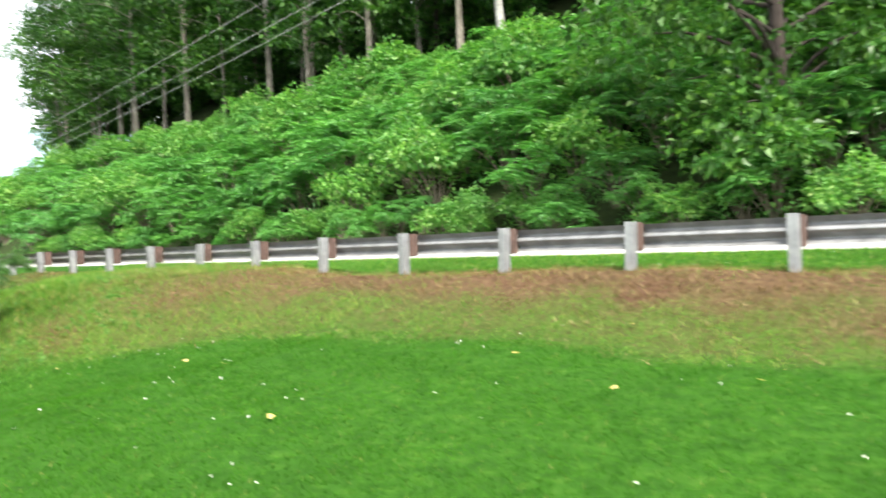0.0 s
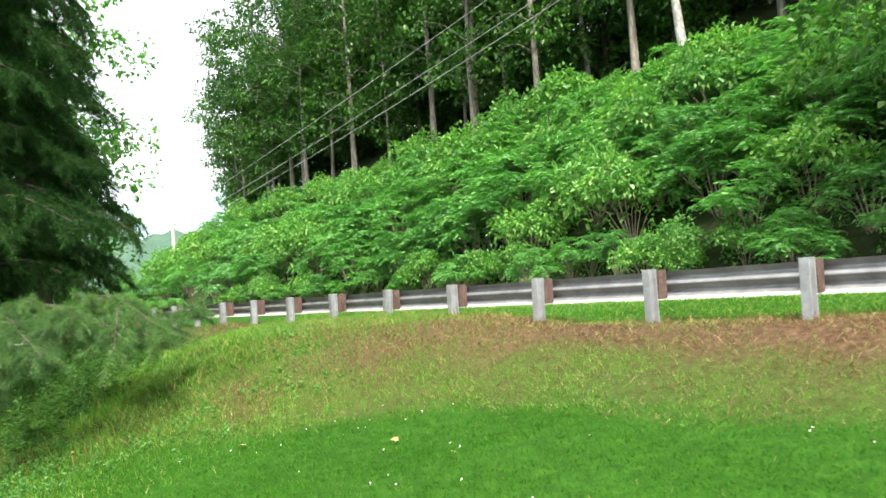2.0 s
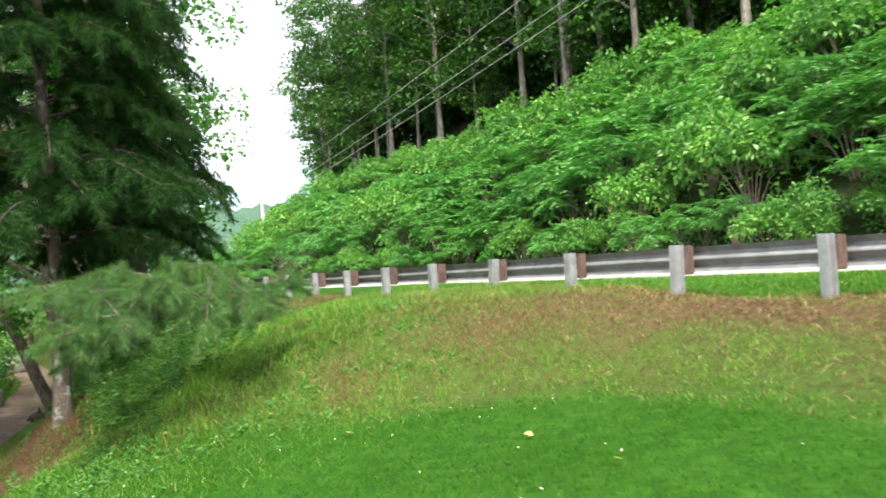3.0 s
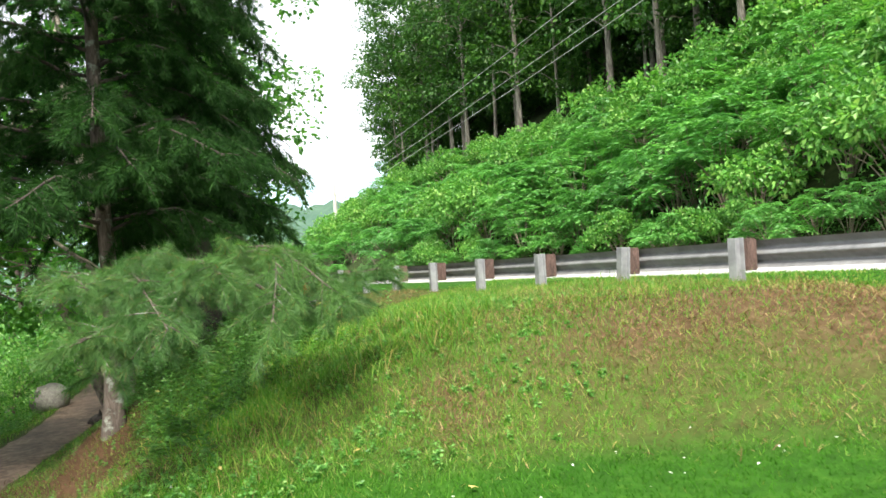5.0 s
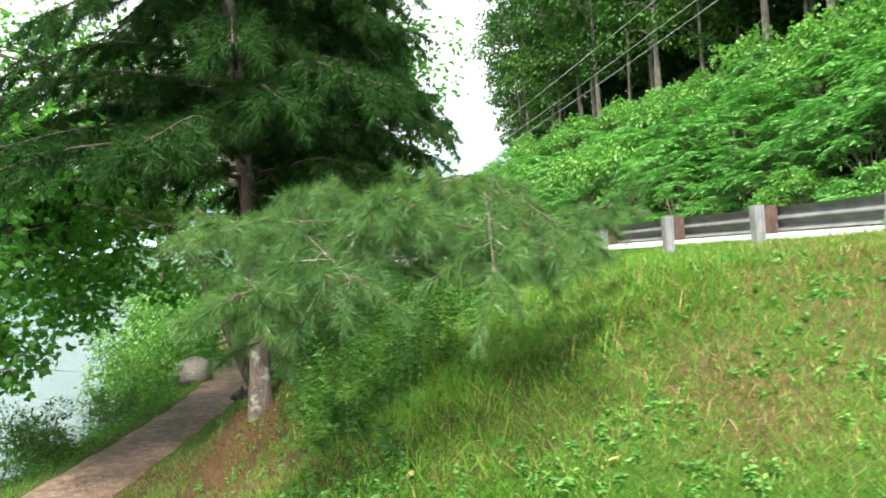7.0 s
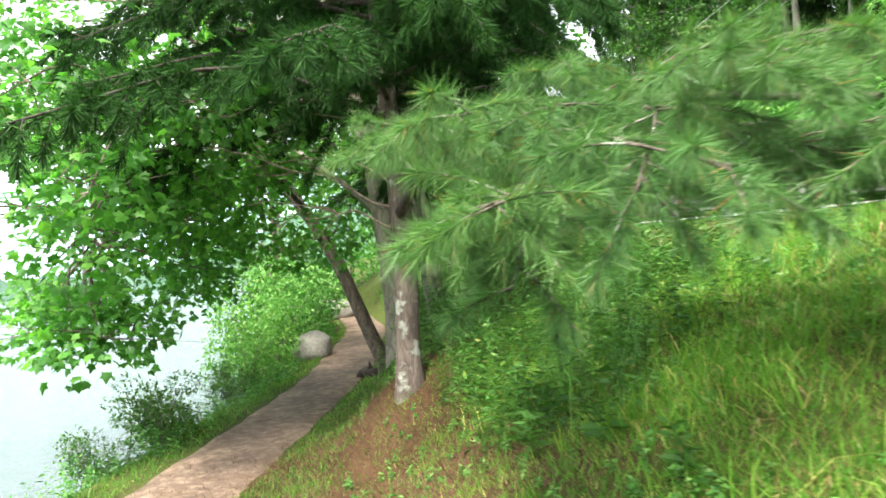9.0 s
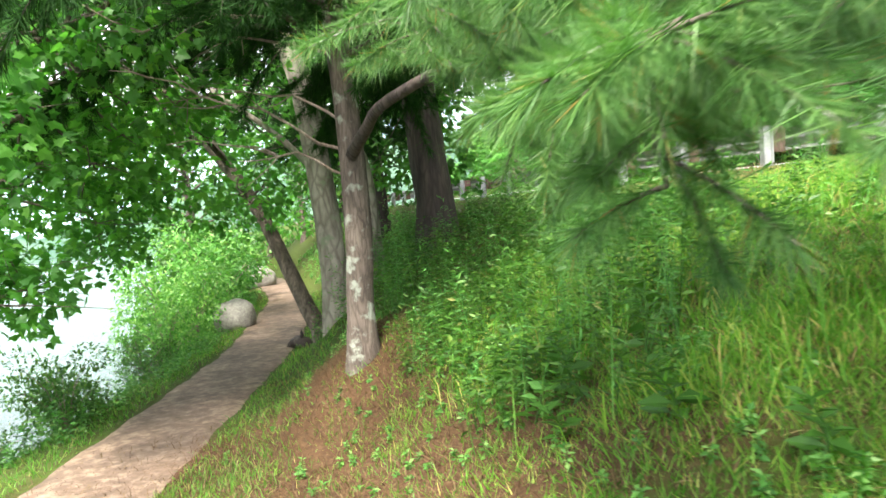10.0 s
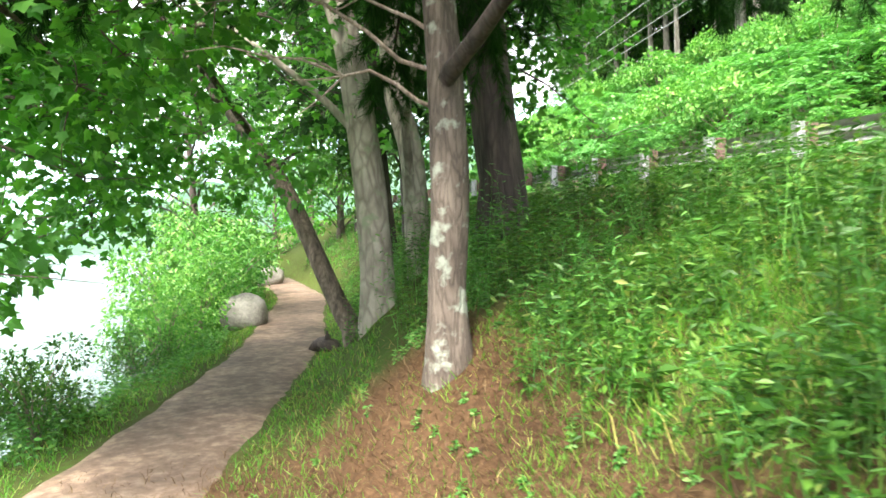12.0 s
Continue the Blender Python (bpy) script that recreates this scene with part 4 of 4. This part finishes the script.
def stump(x, y):
    g = np.random.default_rng(5)
    z = float(ground_z(x, y))
    ob = thing("tree_stump", x, y, z, "small dark broken stump with a splintered spike", "stump")
    part("stub", mesh_of("stub", *tube(curve([(0.28, 0.05, -0.05), (0.1, 0, 0.08), (-0.12, 0, 0.1), (-0.3, -0.05, 0.02)], 10), [0.05, 0.09, 0.11, 0.12, 0.12, 0.11, 0.1, 0.09, 0.06, 0.01], 9, 0.2, 4), M_DARK_BARK, True), ob)
    part("spike", mesh_of("spike", *tube(curve([(0.02, 0, 0.1), (0.05, 0, 0.22), (0.02, 0.01, 0.33)], 6), [0.07, 0.06, 0.045, 0.03, 0.02, 0.004], 7, 0.2, 6), M_DARK_BARK, True), ob)


stump(-17.0, 16.75)


# ---- shore bushes, woods round the lake's end ----
def bush(x, y, sc, seed, mat, label, leaf=0.075, count=120, stems=14, spread=0.75, tall=1.2):
    g = np.random.default_rng(seed)
    wood, cents, dirs = [], [], []
    for i in range(stems):
        a, r, h = g.random() * 6.28, spread * g.random() ** 0.5, tall * (0.35 + 0.7 * g.random())
        tip = np.array([np.cos(a) * r, np.sin(a) * r, h])
        wood.append(tube(curve([(0, 0, -0.2), tip * [0.4, 0.4, 0.6], tip], 5), np.linspace(0.014, 0.005, 5), 4))
        p, al = clump(g, tip, 0.3, count, 0.9)
        cents.append(p)
        dirs.append(al)
        p, al = clump(g, tip * [0.7, 0.7, 0.45], 0.3, count // 2, 0.9)
        cents.append(p)
        dirs.append(al)
    p, d = np.concatenate(cents), np.concatenate(dirs)
    ln = leaf * (0.7 + 0.6 * g.random(len(p)))
    ob = thing("bush", x, y, float(ground_z(x, y)), label, "bush", "bushes along the shore")
    ob.scale = (sc, sc, sc)
    part("stem", mesh_of("stem", *joined(wood), M_TWIG, True), ob)
    part("foliage", mesh_of("foliage", *leaves(p, d, ln, ln * 0.55, 0.2, g), mat), ob)
    return ob


g = np.random.default_rng(101)
for i, (u, off_, sc) in enumerate([(33.5, 1.75, 0.75), (35.5, 2.2, 0.8), (41.0, 2.0, 0.6), (45.0, 2.1, 1.1), (48.0, 1.9, 1.25), (50.5, 2.4, 1.7), (52.5, 1.7, 1.2), (55.0, 2.4, 2.1), (58.0, 2.2, 2.3), (61.0, 2.6, 2.4), (64.0, 2.3, 2.4), (68.0, 2.4, 2.6), (73.0, 2.3, 2.6), (30.0, 2.1, 0.6), (77.0, 2.0, 2.6)]):
    k = min(int(u), len(PATH) - 2)
    d = unit(PATH[k + 1] - PATH[k])
    p = PATH[k] + d * 0.1 + np.array([-d[1], d[0]]) * off_
    bush(p[0], p[1], sc, 110 + i, M_SHRUB if 43 < u < 60 else M_WEED, "bright green bush beside the lakeside path" if sc > 1 else "small leafy bush at the water's edge")

g = np.random.default_rng(121)
lake_woods = [tree_meshes(131, 13, 0.12, 3.6, 0.17, 26, 150, 0.24, M_DARK_BARK, M_TREE, (0.5, 0.3)), tree_meshes(132, 11, 0.08, 3.4, 0.14, 24, 150, 0.23, M_LEAN_BARK, M_MAPLE, (-0.4, 0.6))]
for x, y in [(-24.5, 27.5), (-30, 31.5), (-36, 36), (-41, 38), (-21.5, 25.0), (-35.5, 34.0), (-28, 30.5), (-33, 26.5), (-45, 36)]:
    d, _ = path_side(x, y)
    z = max(float(ground_z(x, y)), WATER)
    if abs(float(d)) > 1.3:
        tree("tree", x, y, float(ground_z(x, y)), lake_woods[int(g.integers(2))], "dark leafy tree round the lake's end", "trees at the lake's end", g.random() * 360)


# ---- undergrowth ----
def weed_field(seed, roots, tall, leaf, mat, name, label, lance=0.22):
    g = np.random.default_rng(seed)
    n = len(roots)
    h = tall * (0.5 + 0.8 * g.random(n)) * np.interp(to_sn(roots[:, 0], roots[:, 1])[1], [-5.6, -4.4, -3.0], [1.25, 1.0, 0.7]) * (0.75 + 0.6 * np.clip(wave(roots[:, 0], roots[:, 1], 0.5, 29), -0.6, 1))
    tilt = g.normal(size=(n, 2)) * 0.16
    cents, dirs, stems = [], [], []
    for i in range(n):
        k = 12 + int(12 * g.random())
        t = np.linspace(0.15, 1, k)
        top = np.array([tilt[i, 0], tilt[i, 1], 1.0]) * h[i]
        pts = roots[i] + top * t[:, None]
        a = np.arange(k) * 2.4 + g.random() * 6
        cents.append(pts)
        dirs.append(np.stack([np.cos(a), np.sin(a), 0.25 - 0.7 * (1 - t) + 0.3 * g.normal(size=k)], 1))
        w = 0.004
        stems.append(np.array([roots[i] - [w, 0, 0], roots[i] + [w, 0, 0], roots[i] + top]))
    p, d = np.concatenate(cents), np.concatenate(dirs)
    ln = leaf * (0.6 + 0.7 * g.random(len(p)))
    pieces = [leaves(p, d, ln, ln * lance, 0.2, g), (np.concatenate(stems), np.arange(n * 3).reshape(-1, 3))]
    return tagged(new(name, mesh_of(name, *joined(pieces), mat)), label, "weeds", kind="stuff")


def scatter(seed, count, x0, x1, y0, y1, keep):
    g = np.random.default_rng(seed)
    x, y = x0 + g.random(count) * (x1 - x0), y0 + g.random(count) * (y1 - y0)
    ok = g.random(count) < keep(x, y)
    x, y = x[ok], y[ok]
    return np.stack([x, y, ground_z(x, y) - 0.01], 1)


def scatter_sn(seed, count, s0, s1, n0, n1, keep):
    g = np.random.default_rng(seed)
    x, y = to_xy(s0 + g.random(count) * (s1 - s0), n0 + g.random(count) * (n1 - n0))
    ok = g.random(count) < keep(x, y)
    x, y = x[ok], y[ok]
    return np.stack([x, y, ground_z(x, y) - 0.01], 1)


def in_thicket(x, y):
    s, n = to_sn(x, y)
    e = 0.35 * wave(x, y, 0.6, 7)
    d, _ = path_side(x, y)
    return step(9.6, 10.8, s + e) * step(-6.1, -5.7, n + e) * step(-2.6, -3.4, n) * (np.abs(d) > 1.2) * np.interp(s, [9, 15, 24], [1.0, 0.8, 0.6]) * np.clip(0.62 + 0.75 * wave(x, y, 0.42, 37), 0.08, 1)


weed_field(141, scatter(141, 19000, -20, -6, 8, 24, in_thicket), 0.62, 0.072, M_WEED, "undergrowth", "dense leafy green weeds on the bank", 0.36)
weed_field(142, scatter(142, 4500, -20, -6, 8, 24, in_thicket), 0.9, 0.09, M_SUMAC, "goldenrod", "tall narrow-leaved goldenrod weeds on the bank", 0.16)



def shore_keep(x, y):
    d, u = path_side(x, y)
    return step(0.95, 1.15, d + 0.15 * wave(x, y, 0.4, 3)) * step(2.9, 2.3, d) * (u > 24) * 0.8 + step(-1.0, -1.3, d) * step(-4.5, -3.0, d) * (u > 46) * 0.7


weed_field(143, scatter(143, 16000, -36, -8, 4, 32, shore_keep), 0.3, 0.08, M_SHRUB, "shore_weeds", "leafy weeds along both sides of the path", 0.4)


# ---- grass ----
def camera_lane(x, y):
    """Distance from the line that the walk follows."""
    pts = np.array([(0, 0), (-2.0, 3.2), (-4.1, 5.8), (-6.6, 7.1), (-9.4, 8.8)])
    best = np.full(x.shape, 99.0)
    for a, b_ in zip(pts[:-1], pts[1:]):
        d = b_ - a
        u = np.clip(((x - a[0]) * d[0] + (y - a[1]) * d[1]) / (d @ d), 0, 1)
        best = np.minimum(best, np.hypot(x - a[0] - u * d[0], y - a[1] - u * d[1]))
    return best


def grassy(x, y):
    bank, clay, litter, forest = cover(x, y)
    s, n = to_sn(x, y)
    d, _ = path_side(x, y)
    return bank, clay, litter, (np.abs(d) > PATH_HALF - 0.02 + 0.12 * wave(x, y, 0.3, 2)) & (n < 2.0) & (d < 2.6)


def lawn_keep(x, y):
    bank, clay, litter, ok = grassy(x, y)
    r = camera_lane(x, y)
    return ok * (1 - bank) * (1 - 0.93 * litter) * np.interp(r, [0, 3, 6, 10, 16], [1.0, 0.95, 0.65, 0.3, 0.1]) * np.clip(0.75 + 0.35 * wave(x, y, 0.25, 43), 0.3, 1)


p = scatter(151, 1000000, -12, 7, 1.2, 13.5, lawn_keep)
g = np.random.default_rng(152)
hgt = 0.028 + 0.035 * g.random(len(p)) + 0.03 * step(5, 9, to_sn(p[:, 0], p[:, 1])[0])
tagged(new("lawn_grass", mesh_of("lawn_grass", *blades(p, hgt, 0.006 + 0.004 * g.random(len(p)), 0.95, g), M_LAWN)), "short mown bright green lawn grass", "grass", kind="stuff")


def rough_keep(x, y):
    bank, clay, litter, ok = grassy(x, y)
    s, n = to_sn(x, y)
    patch = np.clip(0.5 + 0.6 * wave(x, y, 0.45, 11) + 0.35 * wave(x, y, 0.13, 12), 0.03, 1)
    return ok * np.clip(bank * (1 - 0.9 * clay) * patch * np.interp(s, [5.0, 7.5], [1.0, 0.6]) + step(5.5, 8.5, s) * step(-8.2, -6.8, n) * (1 - litter) * 0.5, 0, 1) * np.interp(camera_lane(x, y), [0, 4, 8, 14], [1.0, 1.0, 0.75, 0.35])


p = scatter_sn(153, 850000, -5, 14, -8.2, 0.3, rough_keep)
g = np.random.default_rng(154)
s_, n_ = to_sn(p[:, 0], p[:, 1])
hgt = (0.04 + 0.08 * g.random(len(p)) ** 2) * np.interp(s_, [2, 8], [0.65, 1.15])
tagged(new("bank_grass", mesh_of("bank_grass", *blades(p, hgt, 0.006 + 0.005 * g.random(len(p)), 0.8, g), M_ROUGH)), "rough yellow-green grass on the bank", "grass", kind="stuff")


def straw_keep(x, y):
    bank, clay, litter, ok = grassy(x, y)
    s, n = to_sn(x, y)
    return ok * np.clip(bank * (0.3 + 0.7 * clay) * (0.5 + 0.5 * wave(x, y, 0.35, 13)) + 0.55 * step(7.2, 8.4, s) * step(12.0, 10.4, s) * step(-6.2, -5.4, n) * np.clip(0.4 + wave(x, y, 0.3, 14), 0, 1), 0, 1) * (1 - litter)


p = scatter_sn(155, 330000, -8, 17, -8.2, 0.3, straw_keep)
g = np.random.default_rng(156)
tagged(new("dry_grass", mesh_of("dry_grass", *blades(p, 0.07 + 0.1 * g.random(len(p)), 0.005 + 0.003 * g.random(len(p)), 1.6, g, 0.8), M_STRAW)), "dead pale straw lying on the bank", "straw", kind="stuff")

p = scatter(167, 120000, -16, -8, 9, 16, lambda x, y: 0.85 * cover(x, y)[2])
g = np.random.default_rng(168)
tagged(new("pine_litter", mesh_of("pine_litter", *blades(p, 0.06 + 0.08 * g.random(len(p)), 0.004 + 0.003 * g.random(len(p)), 2.2, g, 0.8), M_LITTER)), "brown fallen pine needles round the pine's foot", "litter", kind="stuff")


def edge_keep(x, y):
    d, u = path_side(x, y)
    return (((d > 0.68) & (d < 2.3)) | ((d < -0.7) & (d > -1.7) & (u > 22))) * np.clip(0.75 + 0.4 * wave(x, y, 0.4, 33), 0, 1)


p = scatter(163, 190000, -26, -9, 4, 25, edge_keep)
g = np.random.default_rng(164)
tagged(new("path_edge_grass", mesh_of("path_edge_grass", *blades(p, 0.05 + 0.12 * g.random(len(p)) ** 2, 0.008, 0.5, g, 0.9), M_ROUGH)), "tufted grass along the path's lake edge", "grass", kind="stuff")


# arching tall grass on the sunny end of the bank
p = scatter(165, 16000, -11, -6.0, 9.0, 13, lambda x, y: step(7.6, 8.6, to_sn(x, y)[0]) * step(-6.0, -5.4, to_sn(x, y)[1]) * (0.3 + 0.7 * wave(x, y, 0.35, 41)))
g = np.random.default_rng(166)
tagged(new("arching_grass", mesh_of("arching_grass", *blades(p, 0.14 + 0.22 * g.random(len(p)), 0.009, 0.45, g, 1.4), M_ROUGH)), "tall arching grass tufts on the bank", "grass", kind="stuff")


def herb_keep(x, y):
    bank, clay, litter, ok = grassy(x, y)
    s, n = to_sn(x, y)
    return ok * np.clip((0.4 + 0.5 * wave(x, y, 0.7, 17) + 0.4 * wave(x, y, 0.2, 18)) * step(6.0, 8.5, s) * step(-8.5, -6.5, n) * (1 - 0.8 * litter) * (1 - 0.7 * clay), 0, 1)


weed_field(157, scatter(157, 11000, -13, -4, 6, 16, herb_keep), 0.09, 0.04, M_SHRUB, "clover", "low broad-leaved weeds among the bank grass", 0.55)

# tall grass at the crest of the bank in front of the rail
p = scatter(158, 26000, -16, 4, 7, 22, lambda x, y: step(-3.4, -2.4, to_sn(x, y)[1]) * step(0.2, -0.2, to_sn(x, y)[1]) * step(6.0, 7.5, to_sn(x, y)[0]) * step(11.0, 9.0, to_sn(x, y)[0]) * (0.4 + 0.5 * wave(x, y, 0.5, 19)))
g = np.random.default_rng(159)
tagged(new("tall_grass", mesh_of("tall_grass", *blades(p, 0.1 + 0.18 * g.random(len(p)), 0.006, 0.3, g, 0.7), M_ROUGH)), "tall seeding grass at the top of the bank", "grass", kind="stuff")


# ---- single plants, fallen leaves and clover heads ----
def broad_weed(x, y, tall, leaf, seed, mat, label):
    g = np.random.default_rng(seed)
    ob = thing("weed_plant", x, y, float(ground_z(x, y)) - 0.02, label, "weed", "broad-leaved weeds on the bank")
    k = 16
    t = np.linspace(0.25, 1, k)
    a = np.arange(k) * 2.4 + g.random() * 6
    stem = curve([(0, 0, 0), (0.03, 0.02, tall * 0.5), (g.normal() * 0.04, g.normal() * 0.04, tall)], 8)
    part("stem", mesh_of("stem", *tube(stem, np.linspace(0.007, 0.003, 8), 5), M_WEED, True), ob)
    at = np.stack([np.interp(t, np.linspace(0, 1, 8), stem[:, i]) for i in range(3)], 1)
    d = np.stack([np.cos(a), np.sin(a), 0.15 + 0.5 * (t - 0.5)], 1)
    ln = leaf * (1.25 - 0.6 * t) * (0.8 + 0.4 * g.random(k))
    for i in range(k):
        part("leaf", mesh_of("leaf", *leaves(at[i:i + 1], d[i:i + 1], ln[i:i + 1], ln[i:i + 1] * 0.5, 0.18, g), mat), ob)
    return ob


for i, (x, y, tall, leaf) in enumerate([(-10.05, 11.9, 0.35, 0.17), (-9.65, 11.55, 0.3, 0.15), (-10.6, 12.25, 0.4, 0.16), (-9.3, 11.25, 0.32, 0.16), (-10.9, 12.5, 0.5, 0.14), (-8.9, 11.4, 0.55, 0.14), (-9.8, 12.2, 0.6, 0.13), (-8.5, 10.5, 0.28, 0.14), (-7.9, 10.1, 0.25, 0.12), (-9.1, 10.7, 0.22, 0.13)]):
    broad_weed(x, y, tall, leaf, 170 + i, M_WEED, "broad-leaved green weed growing from the bank")
broad_weed(-9.45, 11.15, 0.22, 0.15, 182, M_SHRUB, "bright yellow-green seedling with pointed leaves")

M_FALLEN = leaf_material("fallen leaf", [(0.0, (0.45, 0.3, 0.08)), (1.0, (0.55, 0.45, 0.2))], 0.2)
g = np.random.default_rng(190)
spots = [(-4.36, 10.3), (-2.5, 8.0), (1.2, 5.4), (2.2, 5.2), (0.6, 6.8), (-1.4, 5.5), (-5.2, 9.6), (-3.3, 9.2), (-6.3, 10.0), (1.9, 7.4), (-0.8, 8.2), (-7.6, 9.9)]
for x, y in spots:
    me = mesh_of("fallen_leaf", *lobed_leaves(np.zeros((1, 3)), g.normal(size=(1, 3)) * [1, 1, 0.1], 0.05 + 0.03 * g.random(), g), M_FALLEN)
    ob = tagged(new("fallen_leaf", me), "dry yellow leaf lying on the grass", "leaf", "fallen leaves on the lawn")
    ob.matrix_basis = pose(x, y, float(ground_z(x, y)) + 0.055)
m, nt, b = material("clover head")
b.inputs["Base Color"].default_value = (0.75, 0.75, 0.68, 1)
p = scatter(191, 700, -9, 6, 1, 11, lambda x, y: (1 - cover(x, y)[0]) * (0.3 + 0.5 * wave(x, y, 0.9, 23)))
g = np.random.default_rng(192)
q = np.repeat(p, 5, 0) + [0, 0, 0.05]
tagged(new("clover_flower", mesh_of("clover_flower", *leaves(q, g.normal(size=q.shape) + [0, 0, 0.6], 0.012, 0.009, 0.2, g), m)), "tiny white clover heads dotted in the lawn", "flower", kind="stuff")

# short verge grass along the road's edges
p = np.concatenate([scatter_sn(160, 50000, -8, 16, 0.1, 2.3, lambda x, y: np.full(x.shape, 1.0)), scatter_sn(161, 9000, -8, 24, 7.7, 9.6, lambda x, y: np.full(x.shape, 1.0))])
g = np.random.default_rng(162)
tagged(new("verge_grass", mesh_of("verge_grass", *blades(p, 0.03 + 0.04 * g.random(len(p)), 0.012, 0.6, g), M_ROUGH)), "short green verge grass along the road", "grass", kind="stuff")


# ---- power line and the far hills ----
def utility_pole(x, y, top, base_z=None):
    z = float(ground_z(x, y)) if base_z is None else base_z
    ob = thing("utility_pole", x, y, z, "grey wooden utility pole carrying three cables", "utility pole", "poles of the power line")
    h = top - z
    part("pole", mesh_of("pole", *tube([(0, 0, -0.5), (0, 0, h * 0.5), (0, 0, h)], [0.2, 0.17, 0.13], 10), M_POLE, True), ob)
    part("crossarm", mesh_of("crossarm", *tube([(-0.9 * NX, -0.9 * NY, h - 0.5), (0.9 * NX, 0.9 * NY, h - 0.5)], [0.06, 0.06], 6), M_POLE), ob)
    return ob


far_top = Vector((*to_xy(61.2, 14.0), 10.6))
near_top = Vector((*to_xy(-10.0, 13.0), 17.2))
utility_pole(far_top.x, far_top.y, far_top.z)
utility_pole(near_top.x, near_top.y, near_top.z)
for k, (o, dz, sag) in enumerate([(-0.9, -0.45, 0.5), (0.9, -0.45, 0.6), (0.25, -1.3, 0.8)]):
    a = Vector((far_top.x + o * NX, far_top.y + o * NY, far_top.z + dz))
    b_ = Vector((near_top.x + o * NX, near_top.y + o * NY, near_top.z + dz))
    t = np.linspace(0, 1, 24)
    pts = np.array([a.lerp(b_, float(u)) for u in t])
    pts[:, 2] -= sag * 4 * t * (1 - t)
    tagged(new("power_cable", mesh_of("power_cable", *tube(pts, np.full(24, 0.014), 6), M_CABLE, True)), "grey power cable slung between poles", "cable", "cables of the power line")


def ridge(name, dist, a0, a1, h, seed, mat, label):
    """A far wooded ridge round the place, with an uneven treeline."""
    a = np.linspace(radians(a0), radians(a1), 260)
    top = h * (0.55 + 0.3 * np.sin(a * 3 + seed) + 0.15 * np.sin(a * 7 + seed * 2)) + 1.2 * np.sin(a * 90 + seed) + 0.8 * np.sin(a * 217)
    rows = []
    for r, k in ((1.0, -0.12), (1.02, 0.35), (1.08, 0.75), (1.16, 1.0), (1.3, 0.6)):
        rows.append(np.stack([-np.sin(a) * dist * r, np.cos(a) * dist * r, WATER + top * k], 1))
    v = np.concatenate(rows)
    i, j = np.meshgrid(np.arange(4), np.arange(259), indexing="ij")
    f = np.stack([i * 260 + j, i * 260 + j + 1, (i + 1) * 260 + j + 1, (i + 1) * 260 + j], -1).reshape(-1, 4)
    tagged(new(name, mesh_of(name, v, f, mat, True)), label, "hills", kind="structure")


ridge("backdrop", 230, 15, 200, 54, 1.3, M_FAR, "hazy wooded hills beyond the lake")
ridge("backdrop_far", 480, -10, 200, 115, -0.26, M_HAZE, "far mountain ridge tinted pale blue for haze")
